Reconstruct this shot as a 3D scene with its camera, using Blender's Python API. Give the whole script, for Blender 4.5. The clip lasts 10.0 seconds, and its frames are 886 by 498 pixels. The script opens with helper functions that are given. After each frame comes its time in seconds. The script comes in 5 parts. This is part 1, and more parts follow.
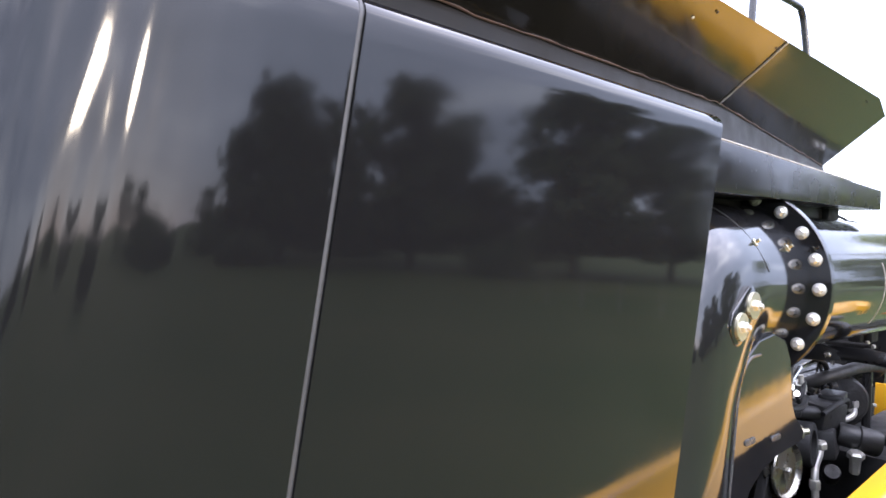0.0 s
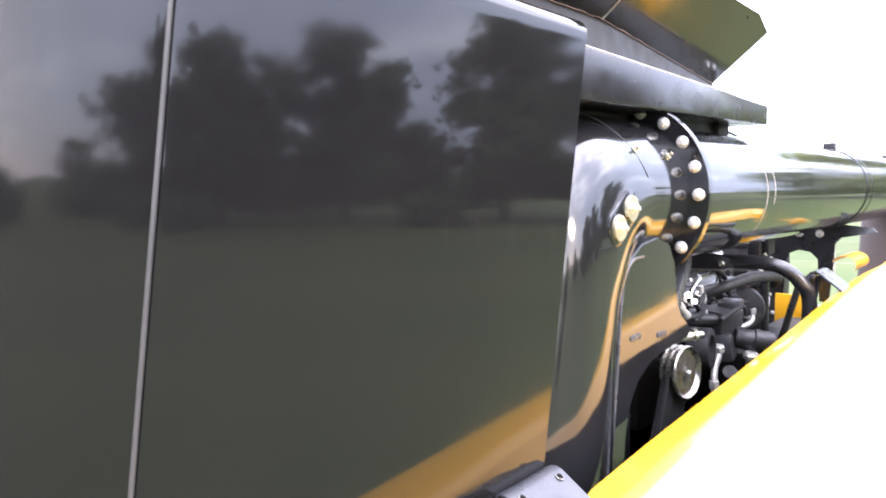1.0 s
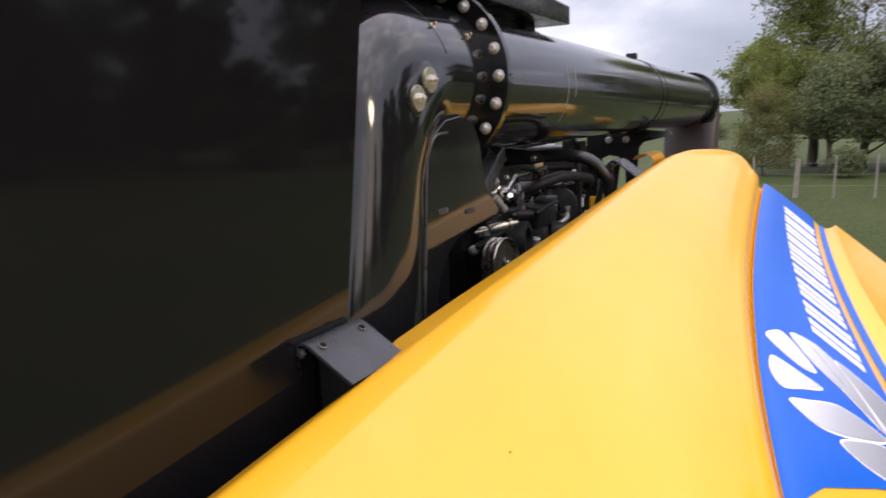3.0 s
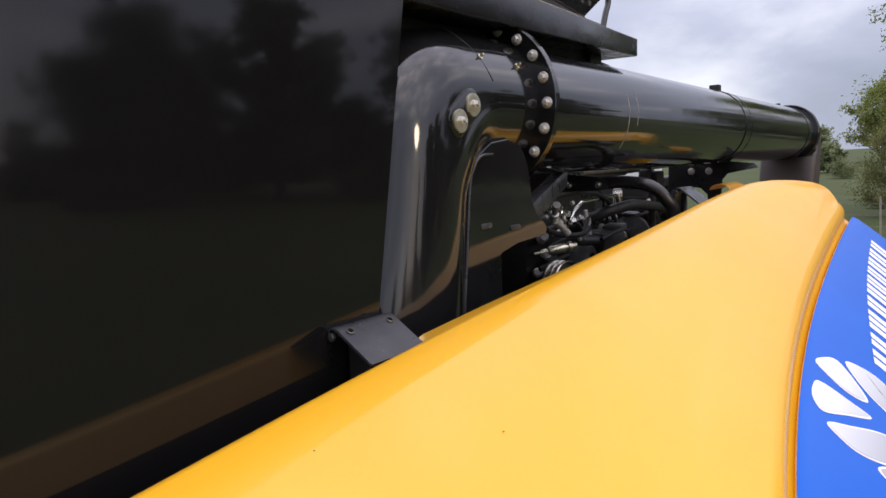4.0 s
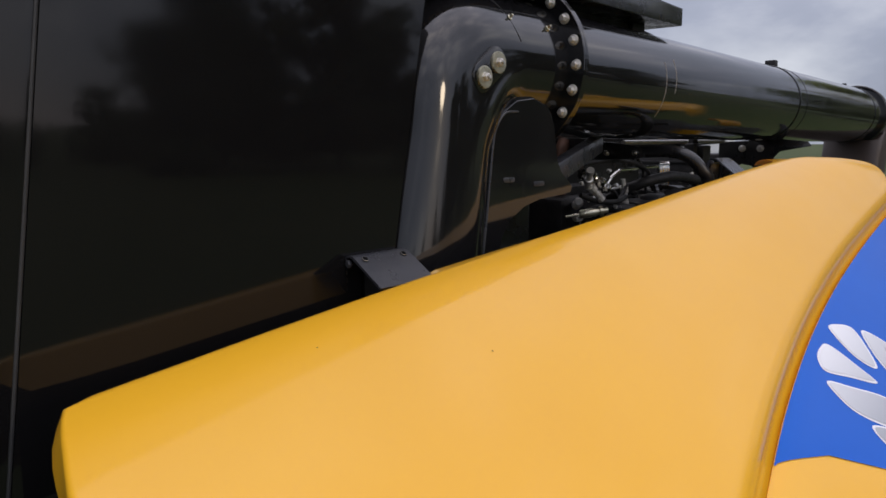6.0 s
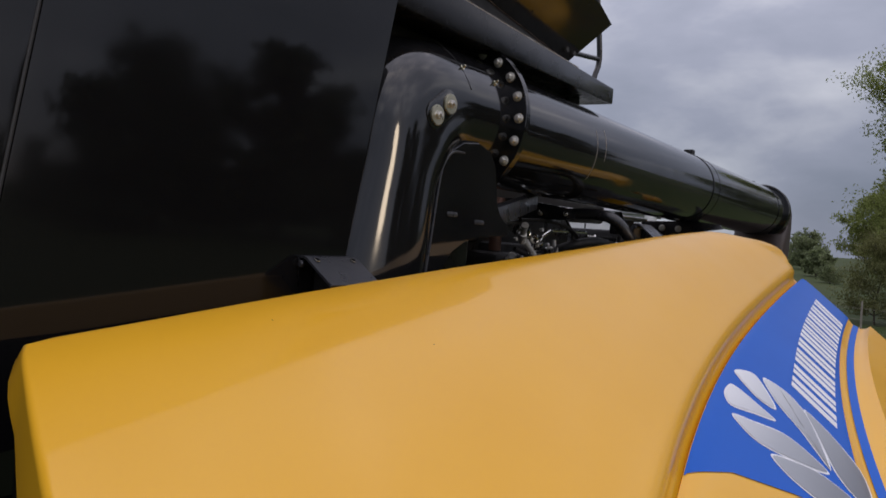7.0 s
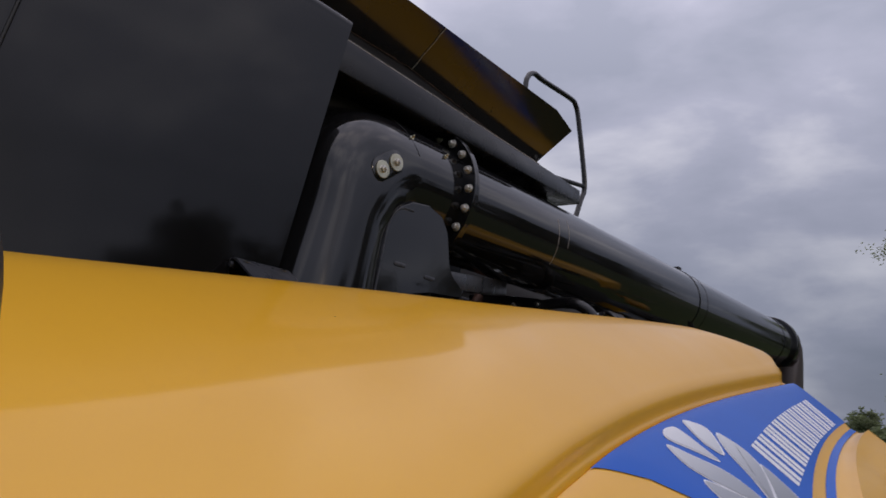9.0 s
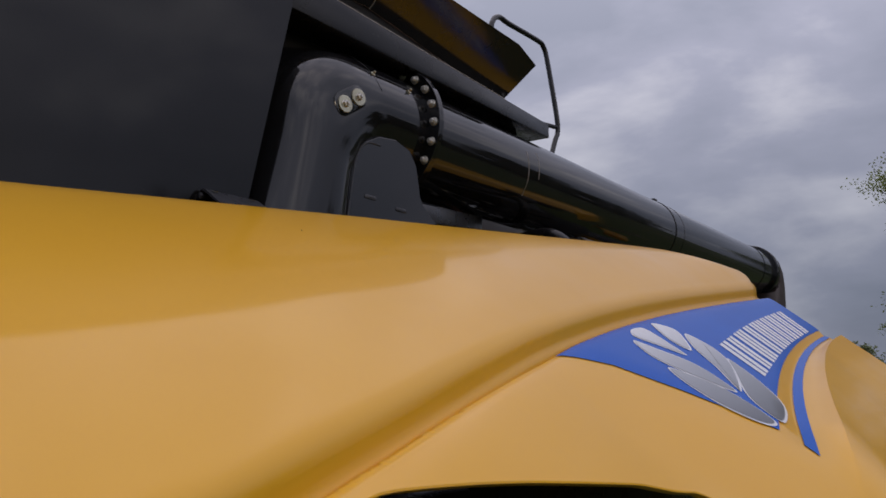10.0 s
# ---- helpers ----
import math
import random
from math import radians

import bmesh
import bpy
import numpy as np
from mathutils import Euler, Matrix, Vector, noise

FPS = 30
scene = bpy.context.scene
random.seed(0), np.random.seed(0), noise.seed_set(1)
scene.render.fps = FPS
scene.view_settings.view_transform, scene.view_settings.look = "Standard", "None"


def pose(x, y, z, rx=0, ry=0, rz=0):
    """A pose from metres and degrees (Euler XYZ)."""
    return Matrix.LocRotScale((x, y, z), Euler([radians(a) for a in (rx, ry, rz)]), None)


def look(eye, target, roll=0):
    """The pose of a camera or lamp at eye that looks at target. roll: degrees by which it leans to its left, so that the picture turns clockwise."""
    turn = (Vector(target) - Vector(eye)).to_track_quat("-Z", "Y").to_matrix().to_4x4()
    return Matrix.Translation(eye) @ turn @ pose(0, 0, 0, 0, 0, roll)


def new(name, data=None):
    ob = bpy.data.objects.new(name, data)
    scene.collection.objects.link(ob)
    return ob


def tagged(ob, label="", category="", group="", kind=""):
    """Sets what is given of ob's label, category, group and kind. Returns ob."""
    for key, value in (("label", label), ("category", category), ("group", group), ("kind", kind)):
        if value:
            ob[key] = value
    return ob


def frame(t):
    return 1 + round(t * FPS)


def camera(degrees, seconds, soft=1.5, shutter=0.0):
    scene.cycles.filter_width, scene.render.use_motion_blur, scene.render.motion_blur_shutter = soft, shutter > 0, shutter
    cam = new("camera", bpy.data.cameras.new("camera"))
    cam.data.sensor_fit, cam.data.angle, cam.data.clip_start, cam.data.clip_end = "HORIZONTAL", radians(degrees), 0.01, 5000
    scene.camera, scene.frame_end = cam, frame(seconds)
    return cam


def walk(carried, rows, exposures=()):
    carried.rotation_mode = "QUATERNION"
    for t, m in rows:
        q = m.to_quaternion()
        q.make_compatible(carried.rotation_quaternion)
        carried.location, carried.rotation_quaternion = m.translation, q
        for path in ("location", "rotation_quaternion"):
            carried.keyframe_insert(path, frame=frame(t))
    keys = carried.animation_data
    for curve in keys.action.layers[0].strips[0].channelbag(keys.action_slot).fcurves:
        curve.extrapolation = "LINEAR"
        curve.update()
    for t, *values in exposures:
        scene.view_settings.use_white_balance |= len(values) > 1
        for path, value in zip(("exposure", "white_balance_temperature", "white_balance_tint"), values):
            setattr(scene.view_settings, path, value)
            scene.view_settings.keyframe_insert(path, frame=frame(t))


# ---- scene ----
cam = camera(66.4, 10.0, shutter=0.2)
PATH = [
    (0, (0.797, -1.771, 3.314), (-0.666, -0.408, 3.292), 2.0),
    (0.5, (0.837, -1.742, 3.296), (-0.564, -0.316, 3.236), 0.4),
    (1, (0.894, -1.728, 3.246), (-0.436, -0.244, 3.081), -1.0),
    (1.5, (0.971, -1.694, 3.189), (-0.104, -0.034, 2.894), -1.8),
    (2, (0.981, -1.681, 3.156), (0.155, 0.121, 2.898), -2.0),
    (2.5, (0.996, -1.663, 3.129), (0.154, 0.124, 2.82), -2.0),
    (3, (0.981, -1.697, 3.1), (0.018, 0.02, 2.75), -2.8),
    (3.2, (0.997, -1.722, 3.089), (-0.146, -0.116, 2.75), -4.0),
    (4.3, (1.224, -1.744, 3.054), (-0.002, -0.18, 2.826), -1.7),
    (4.5, (1.236, -1.751, 3.068), (0.001, -0.196, 2.836), -1.0),
    (5, (1.292, -1.747, 3.02), (-0.023, -0.252, 2.829), -0.1),
    (5.5, (1.354, -1.731, 3.021), (0.026, -0.27, 2.7), -0.1),
    (5.7, (1.325, -1.742, 3.02), (-0.053, -0.328, 2.703), -0.9),
    (6.8, (1.371, -1.859, 2.862), (0.183, -0.256, 2.727), 3.8),
    (7, (1.38, -1.877, 2.852), (0.172, -0.284, 2.799), 4.4),
    (7.5, (1.49, -1.878, 2.803), (0.288, -0.282, 2.888), 6.3),
    (8, (1.589, -1.837, 2.737), (0.543, -0.135, 2.817), 6.6),
    (8.3, (1.621, -1.82, 2.634), (0.687, -0.053, 2.707), 6.1),
    (8.5, (1.63, -1.807, 2.565), (0.643, -0.073, 2.707), 5.2),
    (8.6, (1.623, -1.807, 2.54), (0.553, -0.136, 2.794), 4.7),
    (8.7, (1.627, -1.806, 2.525), (0.491, -0.196, 2.869), 4.5),
    (8.8, (1.658, -1.811, 2.51), (0.477, -0.25, 2.922), 4.7),
    (9, (1.673, -1.759, 2.477), (0.385, -0.298, 2.931), 4.9),
    (9.5, (1.688, -1.744, 2.439), (0.338, -0.313, 2.801), 3.3),
    (10, (1.753, -1.739, 2.336), (0.475, -0.245, 2.703), 0.3),
]
# seconds, stops, kelvin, tint
EXPOSURES = [(0.0, 2.8, 6450, 15), (0.5, 3.36, 6550, 17), (1.0, 3.6, 6650, 17), (1.2, 3.45, 6700, 16), (1.5, 2.95, 6800, 16), (1.8, 1.92, 7000, 19),
             (2.1, 1.34, 7350, 19), (2.5, 1.23, 7400, 16), (3.0, 1.14, 7350, 17), (4.5, 0.82, 7050, 14), (5.5, 0.57, 7050, 13), (7.0, -0.04, 6950, 14), (8.0, -0.11, 6900, 14.5), (8.5, -0.24, 6900, 15),
             (9.0, -0.29, 6900, 16), (10.0, -0.38, 6900, 16)]
walk(cam, [(t, look(eye, target, roll)) for t, eye, target, roll in PATH], EXPOSURES)

# ---- world and sun: an overcast evening sky, the sun veiled ----
SUN_ELEVATION, SUN_AZIMUTH = radians(12), radians(87)   # azimuth from +y towards +x
world = bpy.data.worlds.new("overcast_sky")
scene.world = world
world.use_nodes = True
wt = world.node_tree
wt.nodes.clear()


def wnode(kind, **inputs):
    n = wt.nodes.new(kind)
    for key, value in inputs.items():
        n.inputs[key].default_value = value
    return n


w_out = wnode("ShaderNodeOutputWorld")
w_bg = wnode("ShaderNodeBackground", Strength=1.0)
w_sky = wnode("ShaderNodeTexSky")
w_sky.sky_type = "NISHITA"
w_sky.sun_disc = False
w_sky.sun_elevation, w_sky.sun_rotation = SUN_ELEVATION, SUN_AZIMUTH
w_coord = wnode("ShaderNodeTexCoord")
w_map = wnode("ShaderNodeMapping")
w_map.inputs["Scale"].default_value = (1.0, 1.0, 2.4)
w_noise = wnode("ShaderNodeTexNoise", Scale=2.9, Detail=6.0, Roughness=0.5, Distortion=0.15)
w_ramp = wnode("ShaderNodeValToRGB")
w_ramp.color_ramp.elements[0].position, w_ramp.color_ramp.elements[0].color = 0.34, (0.31, 0.345, 0.45, 1)
w_ramp.color_ramp.elements[1].position, w_ramp.color_ramp.elements[1].color = 0.68, (0.73, 0.75, 0.85, 1)
mid = w_ramp.color_ramp.elements.new(0.5)
mid.color = (0.41, 0.44, 0.565, 1)
w_scale = wnode("ShaderNodeVectorMath")
w_scale.operation = "SCALE"
w_scale.inputs["Scale"].default_value = 0.09
w_mix = wnode("ShaderNodeMix")
w_mix.data_type = "RGBA"
w_mix.inputs["Factor"].default_value = 0.94
wt.links.new(w_coord.outputs["Generated"], w_map.inputs["Vector"])
wt.links.new(w_map.outputs["Vector"], w_noise.inputs["Vector"])
wt.links.new(w_noise.outputs["Fac"], w_ramp.inputs["Fac"])
wt.links.new(w_sky.outputs["Color"], w_scale.inputs[0])
wt.links.new(w_scale.outputs["Vector"], w_mix.inputs["A"])
wt.links.new(w_ramp.outputs["Color"], w_mix.inputs["B"])
# an overcast sky is brightest overhead
w_split = wnode("ShaderNodeSeparateXYZ")
wt.links.new(w_coord.outputs["Generated"], w_split.inputs["Vector"])
w_up = wnode("ShaderNodeMath")
w_up.operation, w_up.use_clamp = "POWER", True
w_up.inputs[1].default_value = 1.6
wt.links.new(w_split.outputs["Z"], w_up.inputs[0])
w_rise = wnode("ShaderNodeMath")
w_rise.operation = "MULTIPLY_ADD"
w_rise.inputs[1].default_value, w_rise.inputs[2].default_value = 2.7, 0.67
wt.links.new(w_up.outputs["Value"], w_rise.inputs[0])
# and brighter round the veiled sun
w_dot = wnode("ShaderNodeVectorMath")
w_dot.operation = "DOT_PRODUCT"
w_dot.inputs[1].default_value = (math.cos(SUN_ELEVATION) * math.sin(SUN_AZIMUTH), math.cos(SUN_ELEVATION) * math.cos(SUN_AZIMUTH), math.sin(SUN_ELEVATION))
wt.links.new(w_coord.outputs["Generated"], w_dot.inputs[0])
w_glow = wnode("ShaderNodeMapRange")
w_glow.inputs["From Min"].default_value, w_glow.inputs["From Max"].default_value = 0.72, 1.0
w_glow.inputs["To Min"].default_value, w_glow.inputs["To Max"].default_value = 0.0, 0.5
wt.links.new(w_dot.outputs["Value"], w_glow.inputs["Value"])
w_total = wnode("ShaderNodeMath")
w_total.operation = "ADD"
wt.links.new(w_rise.outputs["Value"], w_total.inputs[0])
wt.links.new(w_glow.outputs["Result"], w_total.inputs[1])
w_zen = wnode("ShaderNodeVectorMath")
w_zen.operation = "SCALE"
w_tone = wnode("ShaderNodeValToRGB")
w_tone.color_ramp.elements[0].position, w_tone.color_ramp.elements[0].color = 0.1, (0.90, 0.98, 1.03, 1)
w_tone.color_ramp.elements[1].position, w_tone.color_ramp.elements[1].color = 0.85, (1.05, 1.0, 0.95, 1)
wt.links.new(w_split.outputs["Z"], w_tone.inputs["Fac"])
w_tint = wnode("ShaderNodeVectorMath")
w_tint.operation = "MULTIPLY"
wt.links.new(w_mix.outputs["Result"], w_tint.inputs[0])
wt.links.new(w_tone.outputs["Color"], w_tint.inputs[1])
wt.links.new(w_tint.outputs["Vector"], w_zen.inputs[0])
wt.links.new(w_total.outputs["Value"], w_zen.inputs["Scale"])
wt.links.new(w_zen.outputs["Vector"], w_bg.inputs["Color"])
wt.links.new(w_bg.outputs["Background"], w_out.inputs["Surface"])

sun_data = bpy.data.lights.new("sun", "SUN")
sun_data.energy, sun_data.angle, sun_data.color = 0.22, radians(8), (1.0, 0.86, 0.66)
sun = new("sun", sun_data)
to_sun = Vector((math.cos(SUN_ELEVATION) * math.sin(SUN_AZIMUTH), math.cos(SUN_ELEVATION) * math.cos(SUN_AZIMUTH), math.sin(SUN_ELEVATION)))
sun.matrix_world = look(to_sun * 60, (0, 0, 0))


# ---- materials ----
def material(name, base, rough=0.5, metal=0.0, second=None, scale=4.0, mix=0.5, bump=0.0, bump_scale=60.0, coat=0.0,
             coat_rough=0.05, rough_vary=0.0, spread=0.25, vary=0.0, specular=0.5, through_leaf=0.0, stretch=(1.0, 1.0, 1.0)):
    """A principled surface: two base colours mixed by coarse and fine noise, uneven gloss and a fine relief."""
    m = bpy.data.materials.new(name)
    m.use_nodes = True
    nt = m.node_tree
    p = nt.nodes["Principled BSDF"]
    p.inputs["Roughness"].default_value = rough
    p.inputs["Metallic"].default_value = metal
    p.inputs["Specular IOR Level"].default_value = specular
    p.inputs["Coat Weight"].default_value = coat
    p.inputs["Coat Roughness"].default_value = coat_rough
    coord = nt.nodes.new("ShaderNodeTexCoord")
    n1 = nt.nodes.new("ShaderNodeTexNoise")
    n1.inputs["Scale"].default_value, n1.inputs["Detail"].default_value = scale, 8.0
    n1.inputs["Roughness"].default_value = 0.62
    scaled = nt.nodes.new("ShaderNodeMapping")
    scaled.inputs["Scale"].default_value = stretch
    nt.links.new(coord.outputs["Object"], scaled.inputs["Vector"])
    nt.links.new(scaled.outputs["Vector"], n1.inputs["Vector"])
    ramp = nt.nodes.new("ShaderNodeValToRGB")
    ramp.color_ramp.elements[0].position, ramp.color_ramp.elements[1].position = mix - spread, mix + spread
    other = second or tuple(c * 0.8 for c in base)
    ramp.color_ramp.elements[0].color, ramp.color_ramp.elements[1].color = (*base, 1), (*other, 1)
    nt.links.new(n1.outputs["Fac"], ramp.inputs["Fac"])
    colour = ramp.outputs["Color"]
    if vary:
        info = nt.nodes.new("ShaderNodeNewGeometry")
        hsv = nt.nodes.new("ShaderNodeHueSaturation")
        span = nt.nodes.new("ShaderNodeMapRange")
        span.inputs["To Min"].default_value, span.inputs["To Max"].default_value = 1 - vary, 1 + vary
        nt.links.new(info.outputs["Random Per Island"], span.inputs["Value"])
        nt.links.new(span.outputs["Result"], hsv.inputs["Value"])
        nt.links.new(colour, hsv.inputs["Color"])
        colour = hsv.outputs["Color"]
    nt.links.new(colour, p.inputs["Base Color"])
    if through_leaf:
        trans = nt.nodes.new("ShaderNodeBsdfTranslucent")
        both = nt.nodes.new("ShaderNodeMixShader")
        both.inputs["Fac"].default_value = through_leaf
        nt.links.new(colour, trans.inputs["Color"])
        nt.links.new(p.outputs["BSDF"], both.inputs[1])
        nt.links.new(trans.outputs["BSDF"], both.inputs[2])
        nt.links.new(both.outputs["Shader"], nt.nodes["Material Output"].inputs["Surface"])
    if rough_vary:
        n3 = nt.nodes.new("ShaderNodeTexNoise")
        n3.inputs["Scale"].default_value, n3.inputs["Detail"].default_value = scale * 2.3, 6.0
        nt.links.new(coord.outputs["Object"], n3.inputs["Vector"])
        r3 = nt.nodes.new("ShaderNodeMapRange")
        r3.inputs["From Min"].default_value, r3.inputs["From Max"].default_value = 0.3, 0.7
        r3.inputs["To Min"].default_value, r3.inputs["To Max"].default_value = max(0.0, rough - rough_vary), rough + rough_vary
        nt.links.new(n3.outputs["Fac"], r3.inputs["Value"])
        nt.links.new(r3.outputs["Result"], p.inputs["Roughness"])
    if bump:
        n2 = nt.nodes.new("ShaderNodeTexNoise")
        n2.inputs["Scale"].default_value, n2.inputs["Detail"].default_value = bump_scale, 5.0
        nt.links.new(coord.outputs["Object"], n2.inputs["Vector"])
        b = nt.nodes.new("ShaderNodeBump")
        b.inputs["Strength"].default_value, b.inputs["Distance"].default_value = bump, 0.01
        nt.links.new(n2.outputs["Fac"], b.inputs["Height"])
        nt.links.new(b.outputs["Normal"], p.inputs["Normal"])
        if coat:
            nt.links.new(b.outputs["Normal"], p.inputs["Coat Normal"])
    return m


PANEL_BLACK = material("panel_black_paint", (0.0052, 0.0051, 0.0056), 0.066, second=(0.0074, 0.0071, 0.0074), scale=2.0, bump=0.006, bump_scale=9, rough_vary=0.03, specular=0.38)
GLOSS_BLACK = material("auger_black_paint", (0.006, 0.006, 0.0065), 0.085, second=(0.012, 0.012, 0.0125), scale=3.0, bump=0.05, bump_scale=8, rough_vary=0.05, specular=0.7)
ELBOW_BLACK = material("elbow_black_paint", (0.006, 0.006, 0.0065), 0.085, second=(0.011, 0.011, 0.0115), scale=3.0, bump=0.03, bump_scale=7, rough_vary=0.03, specular=0.6)
SATIN_BLACK = material("satin_black_paint", (0.009, 0.009, 0.010), 0.30, second=(0.018, 0.017, 0.017), scale=5.0, bump=0.03, bump_scale=90, rough_vary=0.1)
BEAM_BLACK = material("beam_black_paint", (0.006, 0.006, 0.007), 0.24, second=(0.012, 0.012, 0.013), scale=5.0, bump=0.02, bump_scale=60, rough_vary=0.08, specular=0.35)
TANK_BLACK = material("tank_black_paint", (0.012, 0.011, 0.010), 0.11, second=(0.026, 0.022, 0.018), scale=3.0, bump=0.02, bump_scale=5, rough_vary=0.03)
DULL_BLACK = material("dull_tank_wall_paint", (0.012, 0.011, 0.010), 0.42, second=(0.022, 0.018, 0.015), scale=6.0, bump=0.03, bump_scale=40, rough_vary=0.1, specular=0.25)
BRACKET_GREY = material("bracket_dark_paint", (0.018, 0.020, 0.026), 0.33, second=(0.045, 0.045, 0.047), scale=9.0, bump=0.05, bump_scale=150, rough_vary=0.1)
YELLOW = material("yellow_paint", (0.83, 0.428, 0.020), 0.34, second=(0.78, 0.388, 0.015), scale=1.3, coat=0.42, coat_rough=0.06, bump=0.007, bump_scale=30, rough_vary=0.05, specular=0.35)
BLUE = material("blue_decal", (0.0005, 0.105, 0.52), 0.25, second=(0.0005, 0.092, 0.47), scale=2.0, coat=0.04, coat_rough=0.06, specular=0.12)
WHITE = material("white_decal", (0.80, 0.81, 0.83), 0.35, second=(0.72, 0.73, 0.76), scale=6.0)
STEEL = material("zinc_plated_steel", (0.66, 0.65, 0.61), 0.42, 0.65, second=(0.48, 0.46, 0.42), scale=30.0, bump=0.06, bump_scale=200, rough_vary=0.12)
CHROME = material("bright_chromed_steel", (0.78, 0.77, 0.74), 0.16, 1.0, second=(0.62, 0.61, 0.58), scale=40.0, bump=0.03, bump_scale=120, rough_vary=0.06)
BRASS_ZINC = material("yellow_zinc_washer", (0.58, 0.56, 0.44), 0.34, 0.85, second=(0.42, 0.39, 0.28), scale=25.0, bump=0.05, bump_scale=160, rough_vary=0.1)
RUBBER = material("black_rubber", (0.007, 0.007, 0.0075), 0.6, second=(0.014, 0.0135, 0.013), scale=12.0, bump=0.12, bump_scale=120, rough_vary=0.1, specular=0.35)
SEAL_GREY = material("grey_seal", (0.026, 0.026, 0.028), 0.55, second=(0.045, 0.045, 0.045), scale=10.0, bump=0.05, bump_scale=100)
IRON = material("engine_iron", (0.007, 0.007, 0.0075), 0.45, second=(0.020, 0.018, 0.016), scale=14.0, bump=0.25, bump_scale=55, rough_vary=0.15, specular=0.35)
RUST = material("heat_browned_pipe", (0.16, 0.075, 0.045), 0.6, 0.3, second=(0.07, 0.04, 0.03), scale=20.0, bump=0.2, bump_scale=60)
WELD = material("scuffed_weld", (0.46, 0.43, 0.39), 0.45, second=(0.22, 0.18, 0.14), scale=40.0, bump=0.3, bump_scale=120)
BEAD_BROWN = material("browned_weld_bead", (0.040, 0.024, 0.016), 0.35, second=(0.14, 0.075, 0.045), scale=22.0, bump=0.3, bump_scale=90)
BOOT_BROWN = material("brown_black_rubber", (0.030, 0.018, 0.013), 0.5, second=(0.046, 0.030, 0.023), scale=5.0, bump=0.08, bump_scale=60)
GRASS = material("meadow_grass", (0.030, 0.052, 0.013), 0.85, second=(0.060, 0.070, 0.025), scale=0.13, bump=0.12, bump_scale=14, specular=0.15, spread=0.2)
BLADE = material("grass_blades", (0.036, 0.068, 0.015), 0.7, second=(0.060, 0.086, 0.024), scale=0.35, vary=0.10, specular=0.15, through_leaf=0.4)
BARK = material("tree_bark", (0.13, 0.105, 0.080), 0.85, second=(0.055, 0.045, 0.036), scale=3.0, bump=0.8, bump_scale=12, specular=0.2)
POST_WOOD = material("weathered_post", (0.34, 0.31, 0.26), 0.85, second=(0.19, 0.165, 0.13), scale=6.0, bump=0.6, bump_scale=30, specular=0.2)
STUMP_WOOD = material("old_post_wood", (0.20, 0.17, 0.135), 0.88, second=(0.085, 0.07, 0.055), scale=7.0, bump=0.8, bump_scale=28, specular=0.2)
WIRE = material("fence_wire", (0.30, 0.29, 0.27), 0.5, 0.8, second=(0.2, 0.17, 0.14), scale=20)
LEAF_LIGHT = material("light_leaves", (0.175, 0.22, 0.055), 0.6, second=(0.24, 0.265, 0.085), scale=0.5, vary=0.3, specular=0.3, through_leaf=0.58)
LEAF_DARK = material("dark_leaves", (0.140, 0.178, 0.084), 0.6, second=(0.218, 0.248, 0.124), scale=0.5, vary=0.45, specular=0.3, through_leaf=0.5)
LEAF_DEEP = material("deep_green_leaves", (0.060, 0.084, 0.042), 0.6, second=(0.086, 0.112, 0.056), scale=0.5, vary=0.35, specular=0.2, through_leaf=0.2)
LEAF_OLIVE = material("olive_leaves", (0.14, 0.155, 0.055), 0.6, second=(0.20, 0.19, 0.075), scale=0.5, vary=0.35, specular=0.3, through_leaf=0.45)
MIRROR_BLACK = material("moulded_black_plastic", (0.012, 0.014, 0.019), 0.42, second=(0.018, 0.020, 0.025), scale=8.0, bump=0.05, bump_scale=220)
DUCT_GREY = material("grey_duct_paint", (0.075, 0.072, 0.068), 0.45, second=(0.10, 0.095, 0.088), scale=4.0, bump=0.05, bump_scale=40, rough_vary=0.1)
PULLEY_STEEL = material("turned_steel", (0.42, 0.40, 0.35), 0.27, 0.9, second=(0.30, 0.28, 0.24), scale=9.0, bump=0.03, bump_scale=90, rough_vary=0.06)
PUMP_GREY = material("matt_pump_paint", (0.012, 0.012, 0.013), 0.5, second=(0.022, 0.021, 0.020), scale=12.0, bump=0.12, bump_scale=70, rough_vary=0.1)
# near-black that paints the shade of bolt holes and the engine bay's depth
SHADE_BLACK = material("painted_shade", (0.003, 0.003, 0.003), 0.9, second=(0.005, 0.005, 0.005), scale=20.0, specular=0.1)
SHED_WHITE = material("white_sheet_wall", (0.75, 0.75, 0.74), 0.5, second=(0.66, 0.66, 0.65), scale=1.0)
SHED_ROOF = material("shed_roof", (0.30, 0.31, 0.32), 0.5, second=(0.24, 0.24, 0.25), scale=1.0)


# the printed leaf shapes shade from white to dark grey across the emblem
PRINT = material("printed_silver", (0.5, 0.5, 0.5), 0.32, coat=0.3, coat_rough=0.1, specular=0.35)
print_nodes = PRINT.node_tree
print_at = print_nodes.nodes.new("ShaderNodeSeparateXYZ")
print_ramp = print_nodes.nodes.new("ShaderNodeValToRGB")
print_span = print_nodes.nodes.new("ShaderNodeMapRange")
print_span.inputs["From Min"].default_value, print_span.inputs["From Max"].default_value = 0.87, 1.27
print_nodes.links.new(next(n for n in print_nodes.nodes if n.bl_idname == "ShaderNodeTexCoord").outputs["Object"], print_at.inputs["Vector"])
print_nodes.links.new(print_at.outputs["X"], print_span.inputs["Value"])
